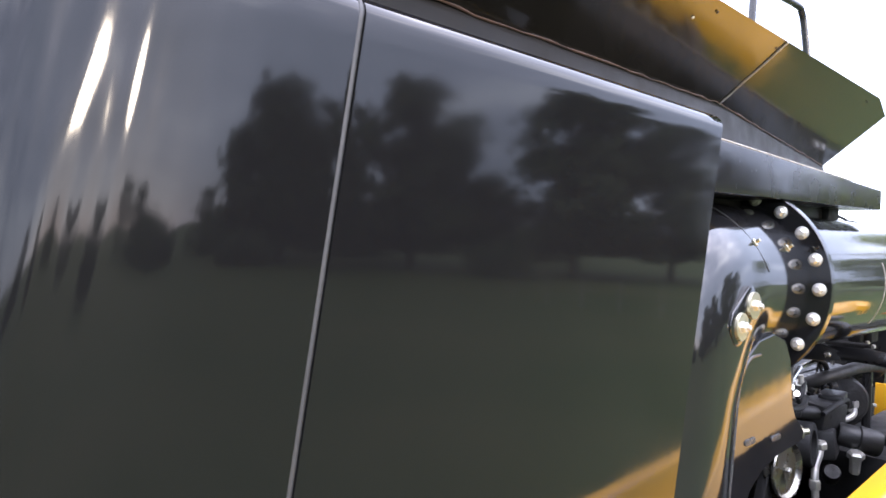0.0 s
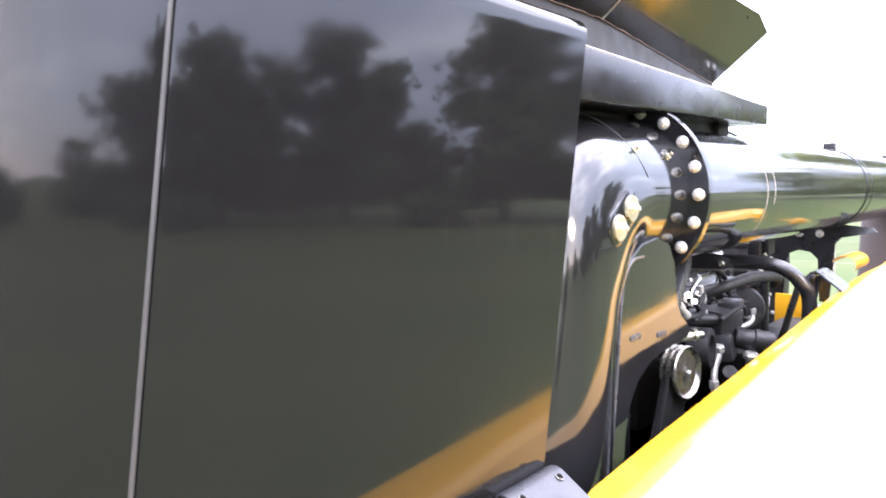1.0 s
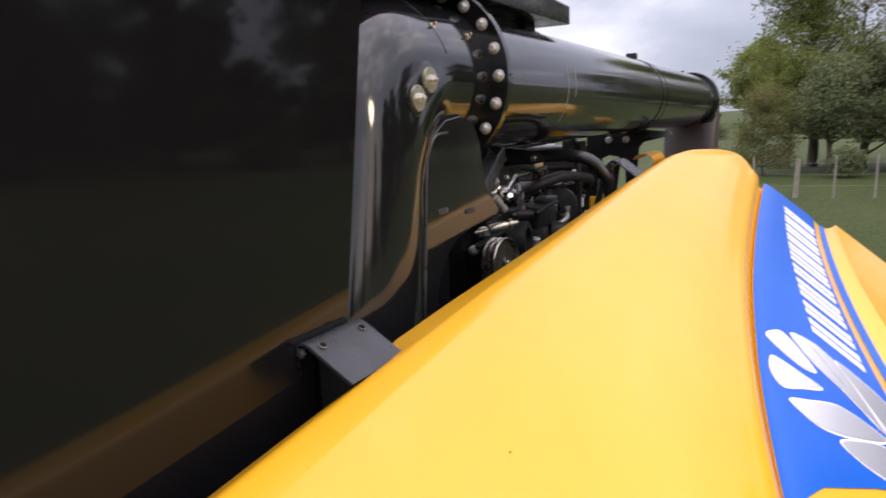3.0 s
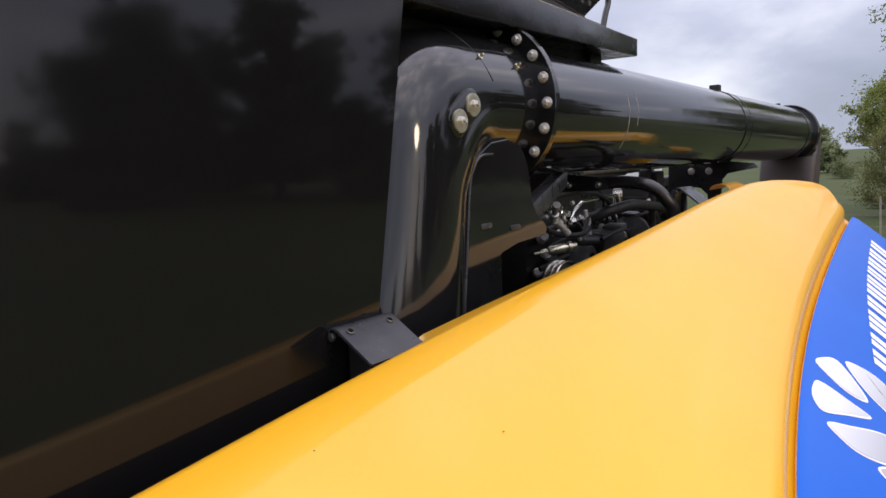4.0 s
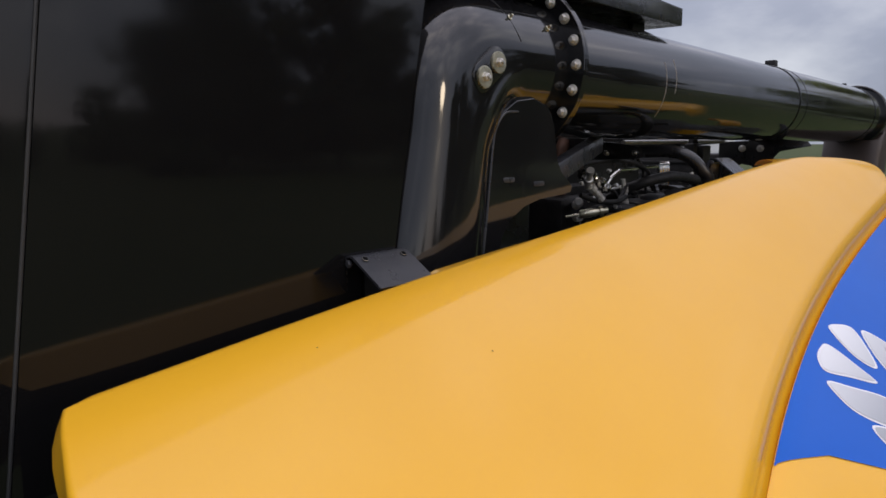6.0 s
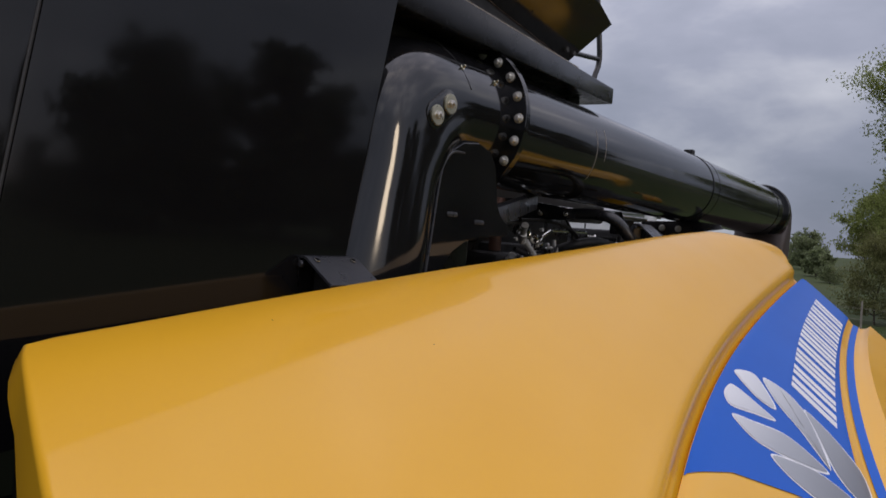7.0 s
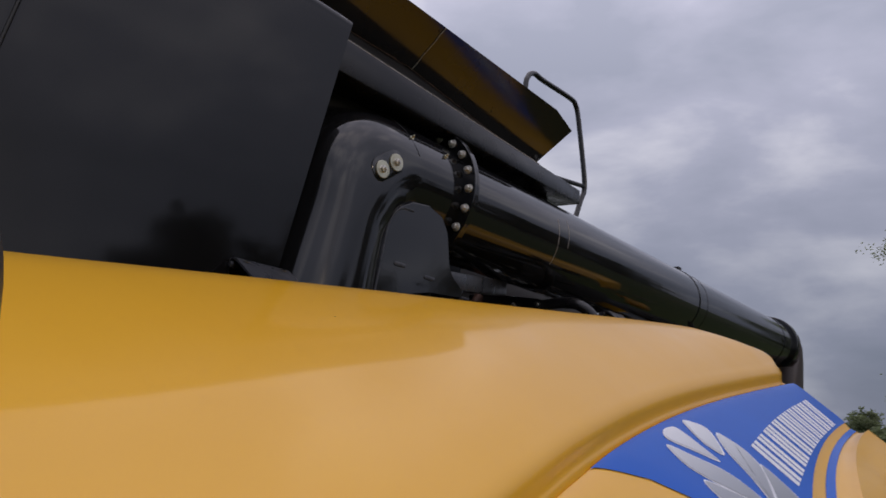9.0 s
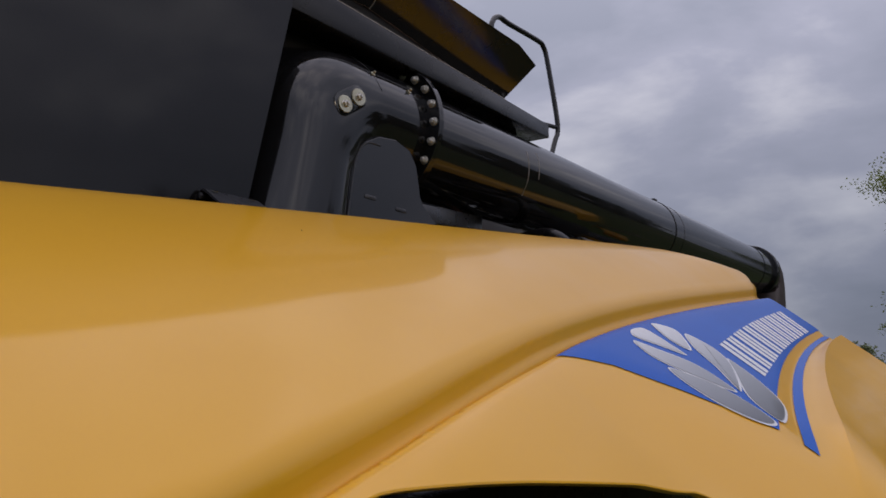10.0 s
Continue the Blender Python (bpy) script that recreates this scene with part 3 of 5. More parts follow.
    # bolted flange
    bm = bmesh.new()
    r_in, r_out = TUBE_R - 0.005, 0.258
    bm_lathe(bm, [(r_in, -0.012), (r_out - 0.002, -0.012), (r_out, -0.010), (r_out, -0.001), (r_out - 0.002, 0.0005), (r_out, 0.002), (r_out, 0.011), (r_out - 0.002, 0.013), (r_in, 0.013)], Matrix.Translation((0, 0, TUBE_Z)) @ along((0, 1, 0)), 96)
    flange = part("auger_flange", bm, GLOSS_BLACK, combine, "black bolted flange ring", sharp=40)
    bolt_mesh = None
    for k in range(20):
        a = radians(18 * k)
        if bolt_mesh is None:
            bm = bmesh.new()
            bm_lathe(bm, [(0.0, 0.005), (0.0125, 0.005), (0.0155, 0.0035), (0.0165, 0.0)], Matrix(), 16)
            bm_lathe(bm, [(0.0, 0.0165), (0.0075, 0.0165), (0.0105, 0.0145), (0.0110, 0.004)], Matrix(), 6)
            bolt = part("flange_bolt", bm, STEEL, flange)
            bolt_mesh = bolt.data
        else:
            bolt = add("flange_bolt", bolt_mesh, flange)
        bolt.matrix_basis = Matrix.Translation((0.23 * math.cos(a), -0.012, TUBE_Z + 0.23 * math.sin(a))) @ along((0, -1, 0)) @ pose(0, 0, 0, 0, 0, 37 * k)
    # tube
    bm = bmesh.new()
    n = 60
    prof = [(TUBE_R, 0.012 + (4.44 - 0.012) * k / n) for k in range(n + 1)]
    bm_lathe(bm, prof, Matrix.Translation((0, 0, TUBE_Z)) @ along((0, 1, 0)), 72)
    tube = part("auger_tube", bm, GLOSS_BLACK, combine, "long glossy black unloading auger tube", sharp=60)

    def band(y0, y1, r, mat, name="band", label="", arc=(0, 360)):
        bm = bmesh.new()
        if arc == (0, 360):
            bm_lathe(bm, [(TUBE_R - 0.002, 0), (r - 0.001, 0.0), (r, 0.002), (r, y1 - y0 - 0.002), (r - 0.001, y1 - y0), (TUBE_R - 0.002, y1 - y0)], Matrix.Translation((0, y0, TUBE_Z)) @ along((0, 1, 0)), 72)
        else:
            bm_tube(bm, [Vector((r * math.cos(radians(a)), y0 + (y1 - y0) * (a - arc[0]) / (arc[1] - arc[0]), TUBE_Z + r * math.sin(radians(a)))) for a in range(arc[0], arc[1] + 1, 3)], 0.0013, 6)
        return part(name, bm, mat, tube, label)
    band(0.645, 0.640, TUBE_R, WELD, "scratch", "thin worn line", (-38, 20))
    band(0.722, 0.725, TUBE_R, WELD, "scratch", "thin worn line", (-12, 24))
    band(2.265, 2.275, TUBE_R + 0.004, GLOSS_BLACK)
    band(2.40, 2.404, TUBE_R + 0.002, GLOSS_BLACK)
    band(4.11, 4.118, TUBE_R + 0.004, GLOSS_BLACK)
    for y, w, h, label in ((2.42, 0.05, 0.046, "small black tube clip"), (4.073, 0.018, 0.026, "small clip"), (1.05, 0.05, 0.008, "flat clip")):
        bm = bmesh.new()
        bm_box(bm, (-0.005, y, TUBE_Z + TUBE_R + h / 2 - 0.004), (0.055 if h > 0.04 else 0.03, w, h), bevel=0.003)
        bm_box(bm, (-0.005, y - w * 0.8, TUBE_Z + TUBE_R + 0.002), (0.03, w, 0.008), bevel=0.002)
        part("tube_clip", bm, RUBBER, tube, label)
    bm = bmesh.new()
    bm_tube(bm, [Vector((-0.9, 2.9, z)) for z in (2.9, 3.3, 3.72)], 0.006, 6)
    part("aerial", bm, RUBBER, combine, "thin upright aerial rod behind the tube")
    # end ring and drooping spout
    bm = bmesh.new()
    bm_lathe(bm, [(TUBE_R - 0.01, 0), (0.226, 0.0), (0.232, 0.006), (0.232, 0.05), (0.226, 0.056), (TUBE_R, 0.056)], Matrix.Translation((0, 4.40, TUBE_Z)) @ along((0, 1, 0)), 64)
    spout = part("spout", bm, GLOSS_BLACK, combine, "black downturned auger spout", sharp=40)
    bm = bmesh.new()
    rings = []
    spine = [(4.44, 3.23, 0), (4.50, 3.23, 5), (4.545, 3.21, 25), (4.57, 3.16, 52), (4.565, 3.08, 76), (4.54, 2.95, 86), (4.50, 2.70, 90), (4.47, 2.45, 92)]
    for y, z, pitch in spine:
        g = radians(-pitch)
        normal = Vector((0, -math.sin(g), math.cos(g)))
        f = pitch / 90
        ring = []
        for i in range(48):
            a = 2 * math.pi * i / 48
            c, s = math.cos(a), math.sin(a)
            pw = 2.0 + 3.0 * min(1, f)
            hn = 0.215 - 0.045 * f
            p = Vector((math.copysign(abs(c) ** (2 / pw), c) * 0.212, y, z)) + normal * (math.copysign(abs(s) ** (2 / pw), s) * hn)
            ring.append(bm.verts.new(p))
        rings.append(ring)
    for a, b in zip(rings, rings[1:]):
        for i in range(48):
            bm.faces.new((a[i], a[(i + 1) % 48], b[(i + 1) % 48], b[i]))
    part("spout_boot", bm, BOOT_BROWN, spout, "dark rubber spout boot", sharp=45)


def build_shields():
    """The yellow side: hinged upper shield, the lower panel with its decal, and the rear bulge."""
    def hood_x(y, s):
        a, b = hood_top_x(y) + 0.006, groove_x(y) - 0.056
        return a + (b - a) * s

    def hood_z(x, y, s):
        # bowed across, more so towards the front, with a broad roll-off at the inner edge
        front = min(1.0, max(0.0, (-0.5 - y) / 0.6))
        return shoulder(x, y) + 0.018 + (0.032 - 0.014 * front) * s + (0.028 + 0.005 * front) * 4 * s * (1 - s) - 0.009 * max(0.0, 1 - s / 0.12) ** 2 - 0.008 * (1 - s) * min(1.0, max(0.0, (-0.5 - y) / 0.8))
    nu, ns = 72, 44

    def y_front(s):
        return -1.488 - 0.095 * min(1.0, s * 2.2) ** 0.8 + 0.02 * s

    def y_rear(s):
        return 1.63 + 0.45 * math.sin(min(1.0, s * 1.30) * math.pi / 2) - 0.13 * s ** 5
    pts = []
    for i in range(nu + 1):
        u = i / nu
        row = []
        for j in range(ns + 1):
            s = j / ns
            y = y_front(s) + u * (y_rear(s) - y_front(s))
            x = hood_x(y, s)
            z = hood_z(x, y, s) - 0.05 * max(0.0, (u - 0.9) / 0.1) ** 2 * (1 - s) ** 0.5 * 0.6
            row.append(Vector((x, y, z)))
        pts.append(row)
    verts = [p for row in pts for p in row]
    faces = grid_faces(nu + 1, ns + 1)
    loop = [(0, j) for j in range(ns)] + [(i, ns) for i in range(nu)] + [(nu, j) for j in range(ns, 0, -1)] + [(i, 0) for i in range(nu, 0, -1)]
    base = [i * (ns + 1) + j for i, j in loop]
    n = len(loop)
    outs = []
    for k in range(n):
        d = Vector((0, 0, 0))
        for w in range(-3, 4):
            a, b = verts[base[(k + w - 1) % n]], verts[base[(k + w + 1) % n]]
            t = (b - a)
            t.z = 0
            d += Vector((t.y, -t.x, 0)).normalized()
        outs.append(d.normalized())
    if outs[10].y > 0:
        outs = [-o for o in outs]
    last = base
    for step in range(1, 9):
        start = len(verts)
        for k in range(n):
            i, j = loop[k]
            r = 0.055 if j == ns else 0.045 if i == nu else 0.006 + 0.022 * j / ns if i == 0 else 0.028
            # the inner edge turns over into a sloping flange, the others turn straight down
            inner = j == 0 and 0 < i < nu
            turn = 26 + 22 * min(1.0, max(0.0, (-0.71 - pts[i][j].y) / 0.13)) if inner else 90
            g = radians(turn * min(step, 7) / 7)
            reach_out, sink = math.sin(g), 1 - math.cos(g)
            if j == ns:
                # a rounded brow, a steep face and a hollow foot
                reach_out = (0.12, 0.32, 0.50, 0.60, 0.68, 0.80, 1.0)[min(step, 7) - 1]
                sink = (0.012, 0.09, 0.26, 0.48, 0.72, 0.93, 1.04)[min(step, 7) - 1]
            drop = 0.04 if j == ns else 0.03 + 0.40 * j / ns if i == 0 else 0.12
            q, o = pts[i][j], outs[k]
            # turn down from the shield's own slope, not from the level
            rise = (shoulder(q.x + 0.01 * o.x, q.y + 0.01 * o.y) - shoulder(q.x, q.y)) / 0.01
            tangent = Vector((o.x, o.y, rise)).normalized()
            if j == 0 and 0 < i < nu:
                own = q - pts[i][2]
                tangent = Vector((o.x, o.y, own.z / max(0.001, math.hypot(own.x, own.y)))).normalized()
            normal = tangent.cross(Vector((-o.y, o.x, 0))).normalized()
            if normal.z < 0:
                normal = -normal
            level = math.hypot(tangent.x, tangent.y)
            # the lower edge lands along the groove
            deep = 0.056 if j == ns else r
            long = (0.051 + deep * math.hypot(normal.x, normal.y)) / level if j == ns else r
            p = q + tangent * (long * reach_out) - normal * (deep * sink)
            if step == 8:
                p += (tangent * math.cos(g) - normal * math.sin(g)) * 0.065 if inner else -normal * drop
            verts.append(p)
        now = list(range(start, start + n))
        faces += [(last[k], now[k], now[(k + 1) % n], last[(k + 1) % n]) for k in range(n)]
        last = now
    hood = add("side_shield", to_mesh("side_shield", verts, faces, YELLOW), combine, "smooth yellow painted upper side shield")
    mesh = bmesh.new()
    mesh.from_mesh(hood.data)
    bmesh.ops.recalc_face_normals(mesh, faces=mesh.faces)
    mesh.to_mesh(hood.data)
    mesh.free()
    hood.data.shade_smooth()
    # black lining under the shield
    lining = []
    for i in range(0, nu + 1, 4):
        for j in range(0, ns - 3, 4):
            p = pts[i][j]
            lining.append((p.x - (0.022 if j == 0 else 0.0), p.y, p.z - (0.055 if j == 0 else 0.045)))
        p = pts[i][0]
        lining.insert(len(lining) - len(range(0, ns - 3, 4)), (p.x - 0.024, p.y, p.z - 0.24))
    add("shield_lining", to_mesh("shield_lining", lining, grid_faces(len(range(0, nu + 1, 4)), len(range(0, ns - 3, 4)) + 1), RUBBER), hood, "matt black lining under the shield")
    for x, y in ((0.528, 1.378), (0.609, -0.865), (0.493, -1.156)):
        bm = bmesh.new()
        bm_lathe(bm, [(0.0, 0.0010), (0.0012, 0.0007), (0.0018, 0.0)], pose(x, y, hood_z(x, y, 0.35) + 0.002), 8)
        part("speck", bm, RUBBER, hood)

    # lower panel
    bottom_x = lambda y: float(np.interp(y, [-0.44, -0.26, -0.11, -0.02, 0.07, 0.21, 0.40], [0.955, 1.02, 1.12, 1.19, 1.27, 1.42, 1.62]))
    bend_x = smooth_curve([-0.5, -0.44, -0.26, -0.11, -0.02, 0.07, 0.21, 0.40], [0.965, 0.975, 1.02, 1.12, 1.19, 1.27, 1.42, 1.62], 3)
    ridge_x = smooth_curve([1.932, 1.456, 1.234, 0.947, 0.721, 0.389, 0.141], [1.071, 1.12, 1.156, 1.211, 1.261, 1.349, 1.421], 3)
    stripe_out = smooth_curve([2.01, 1.424, 1.18, 0.891, 0.667, 0.321, 0.127], [1.022, 1.061, 1.092, 1.146, 1.195, 1.277, 1.342], 3)

    valley_x = smooth_curve([2.11, 1.7, 1.19, 0.74, 0.35, 0.11], [0.985, 1.012, 1.066, 1.150, 1.238, 1.31], 3)

    def skin(x, y):
        z = shoulder(x, y) - 0.012 * math.exp(-max(0.0, x - groove_x(y) + 0.006) / 0.02)
        z -= 0.035 * min(1.0, max(0.0, (groove_x(y) - 0.007 - x) / 0.008))
        if y < 0.40:
            # the front part bends down towards the wheel arch
            edge = bend_x(max(y, -0.5)) if y > -0.5 else groove_x(y) - groove_x(-0.5) + bend_x(-0.5)
            part_of = min(1.0, (0.40 - y) / 0.45)
            part_of = part_of * part_of * (3 - 2 * part_of)
            z -= part_of * (0.22 * soft(x - edge - 0.02, 0.12) + 0.25 * soft(x - edge - 0.27, 0.25))
        fade = min(1.0, max(0.0, (y - 0.02) / 0.36))
        fade = fade * fade * (3 - 2 * fade)
        d = x - ridge_x(max(0.1, y))
        if fade > 0:
            # a sharp crest: the skin climbs out of the valley, then falls away over the bulge
            foot, crest = stripe_out(y), ridge_x(y)
            climb = min(1.0, max(0.0, (x - foot) / (crest - foot)))
            z += fade * (0.052 * (climb - 0.12 * math.sin(math.pi * climb)) - 0.42 * max(0.0, d) * (1 - min(1.0, y / 2.1)) - 0.10 * max(0.0, d) ** 2 - 0.45 * soft(d - 0.46, 0.15))
            # shallow valley between the decal and the border stripe
            z -= fade * 0.012 * math.exp(-((x - valley_x(y)) / 0.020) ** 2)
        return z

    def lower_end(y):
        return float(np.interp(y, [-1.8, -1.4, -1.17, -1.0, -0.9, -0.78, -0.6, -0.42, -0.25, 0.0, 0.3, 2.4], [1.275, 1.215, 1.180, 1.190, 1.197, 1.207, 1.223, 1.256, 1.37, 1.60, 1.80, 1.86]))
    verts, rows = [], 170
    counts = (26, 24, 12, 12, 40)
    cols = sum(counts) + 1
    for i in range(rows):
        y = -1.72 + (2.10 + 1.72) * i / (rows - 1)
        a, b = groove_x(y) - 0.06, lower_end(y)
        # the columns follow the groove, the valley and the crest
        lines = [a, groove_x(y) + 0.12, valley_x(max(y, 0.0)), stripe_out(max(y, 0.0)), ridge_x(max(y, 0.0)), b]
        for k in range(1, 5):
            lines[k] = min(lines[k], b - 0.004 * (5 - k))
        for k in range(4, 0, -1):
            lines[k] = max(min(lines[k], lines[k + 1] - 0.002), a + 0.01 * k)
        xs = [lines[k] + (lines[k + 1] - lines[k]) * j / counts[k] for k in range(5) for j in range(counts[k])] + [b]
        for x in xs:
            verts.append((x, y, skin(x, y)))
        # a turned-in lower lip
        verts.append((b + 0.001, y, skin(b, y) - 0.003))
        verts.append((b - 0.012, y, skin(b, y) - 0.008))
    # rounded rear end
    for k in range(1, 6):
        g = radians(18 * k)
        for j in range(cols + 2):
            x, y, z = verts[(rows - 1) * (cols + 2) + j]
            verts.append((x, y + 0.05 * math.sin(g), z - 0.05 * (1 - math.cos(g)) - (0.35 if k == 5 else 0)))
    lower = add("lower_side_panel", to_mesh("lower_side_panel", verts, grid_faces(rows + 5, cols + 2), YELLOW, sharp=26), combine, "yellow lower side panel with a blue decal")

    def patch(name, outline, mat, lift, label="", parent=lower, fine=7):
        """A thin film with the given plan outline, laid on the panel."""
        bm = bmesh.new()
        vs = [bm.verts.new((x, y, 0)) for x, y in outline]
        bm.faces.new(vs)
        bmesh.ops.triangulate(bm, faces=bm.faces)
        for _ in range(fine):
            long = [e for e in bm.edges if e.calc_length() > 0.03]
            if not long:
                break
            bmesh.ops.subdivide_edges(bm, edges=long, cuts=1)
            bmesh.ops.triangulate(bm, faces=bm.faces)
        for v in bm.verts:
            v.co.z = skin(v.co.x, v.co.y) + lift
        me = bpy.data.meshes.new(name)
        bmesh.ops.recalc_face_normals(bm, faces=bm.faces)
        if sum(f.normal.z for f in bm.faces) < 0:
            bmesh.ops.reverse_faces(bm, faces=bm.faces)
        bm.to_mesh(me)
        bm.free()
        me.materials.append(mat)
        me.shade_smooth()
        return add(name, me, parent, label)
    # blue field
    right = smooth_curve([0.07, 0.36, 0.70, 1.22, 1.7, 2.1], [1.278, 1.20, 1.127, 1.042, 0.990, 0.966], 3)
    verts, rows, cols = [], 200, 60
    for i in range(rows):
        y = -0.425 + (2.098 + 0.425) * i / (rows - 1)
        a = groove_x(y) - 0.003
        b = bottom_x(y) - 0.004 if y < 0.07 else right(y)
        for j in range(cols):
            x = a + (max(b, a + 0.002) - a) * j / (cols - 1)
            verts.append((x, y, skin(x, y) + 0.0028))
    decal = add("decal", to_mesh("decal", verts, grid_faces(rows, cols), BLUE), lower, "bright blue decal")
    # narrow border stripe
    verts = []
    mid_x = smooth_curve([2.11, 1.7, 1.19, 0.74, 0.35, 0.11], [1.0, 1.03, 1.085, 1.17, 1.262, 1.335], 3)
    for i in range(60):
        y = 0.10 + (2.09 - 0.10) * i / 59
        for k in (-1, 0, 1):
            x = mid_x(y) + k * (0.012 + 0.004 * (2.1 - y) / 2)
            verts.append((x, y, skin(x, y) + 0.0028))
    add("border_stripe", to_mesh("border_stripe", verts, grid_faces(60, 3), BLUE), lower, "narrow blue stripe")

    def petal(points, grow=0.0):
        """A leaf shape: a rounded line through a few corners, swollen a little for its rim."""
        centre = sum((Vector(p) for p in points), Vector((0, 0))) / len(points)
        ring = [Vector((*p, 0)) for p in points]
        line = spline([*ring[-2:], *ring, *ring[:2]], 5)[10:-5]
        out = []
        for k, p in enumerate(line[:-1]):
            t = line[k + 1] - line[k - 1 if k else -2]
            o = Vector((t.y, -t.x, 0)).normalized()
            if o.dot(p - Vector((*centre, 0))) < 0:
                o = -o
            p = p + o * grow
            out.append((p.x, p.y))
        return out
    # emblem: six plain leaf shapes with white rims
    for leaf in ([(0.897, 0.085), (0.887, 0.153), (0.897, 0.194), (0.962, 0.203), (1.016, 0.197), (0.972, 0.116), (0.928, 0.048)],
                 [(0.872, 0.285), (0.883, 0.355), (0.911, 0.392), (0.960, 0.345), (1.000, 0.272), (0.950, 0.238)],
                 [(0.940, 0.012), (0.980, 0.076), (1.043, 0.163), (1.111, 0.178), (1.160, 0.152), (1.086, 0.042), (1.018, -0.022), (0.966, -0.017)],
                 [(0.925, 0.415), (0.960, 0.462), (1.012, 0.468), (1.075, 0.400), (1.160, 0.188), (1.063, 0.272), (0.986, 0.325)],
                 [(1.046, -0.026), (1.083, 0.046), (1.139, 0.113), (1.210, 0.132), (1.262, 0.114), (1.260, 0.060), (1.221, 0.005), (1.162, -0.041), (1.095, -0.056)],
                 [(1.040, 0.454), (1.106, 0.448), (1.176, 0.400), (1.229, 0.335), (1.264, 0.200), (1.262, 0.148), (1.215, 0.152), (1.161, 0.204), (1.091, 0.350)]):
        patch("leaf_rim", petal(leaf, -0.0015), WHITE, 0.0042, parent=decal)
        patch("leaf_shape", petal(leaf, -0.0075), PRINT, 0.0054, "silver grey leaf shape", decal)
    # lettering as plain slanted bars
    base_x = lambda y: 1.127 + (0.969 - 1.127) * (y - 0.528) / 1.343 + 0.018 * math.sin(math.pi * (y - 0.528) / 1.343) * -1
    top_x = lambda y: 0.987 + (0.842 - 0.987) * (y - 0.546) / 1.345 - 0.018 * math.sin(math.pi * (y - 0.546) / 1.345)
    cells = [0, 1, 2, 3.45, 4.45, 5.35, 6.2, 7.05, 8.05, 9.1]
    widths = [0.86, 0.78, 1.25, 0.84, 0.84, 0.72, 0.72, 0.88, 0.88, 0.86]
    unit = 1.36 / 10.0
    for c, w in zip(cells, widths):
        y0, y1 = 0.525 + c * unit, 0.525 + (c + w) * unit
        lean = 0.035
        strokes = 3 if w > 1 else 2
        for k in range(strokes):
            a = y0 + (y1 - y0) * (k + 0.06) / strokes
            b = y0 + (y1 - y0) * (k + 0.80) / strokes
            outline = [(base_x(a), a), (base_x(b), b), (top_x(b + lean), b + lean), (top_x(a + lean), a + lean)]
            patch("lettering_bar", outline, WHITE, 0.0046, "plain white lettering bar", decal)

    # hinge brackets that carry the shield
    def bracket(y0, y1, x_in, z_in, x_out, z_out, name_label, cheeks=True):
        bm = bmesh.new()
        prof = [(x_in - 0.028, z_in - 0.16), (x_in - 0.029, z_in - 0.03), (x_in - 0.027, z_in - 0.013), (x_in - 0.019, z_in - 0.003), (x_in - 0.008, z_in + 0.003), (x_in + 0.002, z_in + 0.003), (x_in + 0.011, z_in), (x_in + (x_out - x_in) * 0.6, z_in + (z_out - z_in) * 0.55), (x_out, z_out)]
        rings = []
        for y, shift in ((y0, 0.0), (y1, 0.0)):
            rings.append([bm.verts.new((x, y + (0.012 if k < 2 else 0) * (1 if y == y0 else -1), z)) for k, (x, z) in enumerate(prof)] +
                         [bm.verts.new((x - 0.004, y + (0.012 if k < 2 else 0) * (1 if y == y0 else -1), z - 0.004)) for k, (x, z) in reversed(list(enumerate(prof)))])
        m = len(rings[0])
        for k in range(m):
            bm.faces.new((rings[0][k], rings[0][(k + 1) % m], rings[1][(k + 1) % m], rings[1][k]))
        bm.faces.new(rings[0][::-1])
        bm.faces.new(rings[1])
        plate = part("hinge_bracket", bm, BRACKET_GREY, combine, name_label, sharp=30)
        slope = math.atan2(z_out - z_in, x_out - x_in)
        for y in (y0 + 0.022, y1 - 0.022):
            # a near-black disc paints the shade inside each uncut bolt hole
            bm = bmesh.new()
            bm_lathe(bm, [(0.0, 0.0012), (0.0060, 0.0012), (0.0064, 0.0)], Matrix.Translation((x_in + 0.020, y, z_in - 0.0035)) @ along((-math.sin(slope), 0, math.cos(slope))), 14)
            part("bolt_hole_shade", bm, SHADE_BLACK, plate)
            bm = bmesh.new()
            bm_lathe(bm, [(0.0064, 0.0), (0.0064, 0.0013), (0.0070, 0.0012), (0.0073, 0.0)], Matrix.Translation((x_in + 0.020, y, z_in - 0.0035)) @ along((-math.sin(slope), 0, math.cos(slope))), 14)
            part("hole_rim", bm, PULLEY_STEEL, plate)
        # dark cheek plates that reach down to the frame
        for y in (y0 + 0.045, y1 - 0.018) if cheeks else ():
            bm = bmesh.new()
            bm_plate(bm, [(x_in - 0.012, z_in - 0.004), (x_in + 0.012, z_in - 0.006), (x_out - 0.004, z_out - 0.008), (x_out - 0.004, z_out - 0.16), (x_in - 0.010, z_in - 0.22)], y, y + 0.005, "y", 0.001)
            part("cheek", bm, RUBBER, plate, "dark cheek plate")
        bm = bmesh.new()
        bm_tube(bm, [Vector((x_in - 0.008, y0 + 0.004, z_in - 0.014)), Vector((x_in - 0.008, y1 + 0.004, z_in - 0.014))], 0.006, 12)
        part("hinge_pin", bm, SATIN_BLACK, plate)
        bm = bmesh.new()
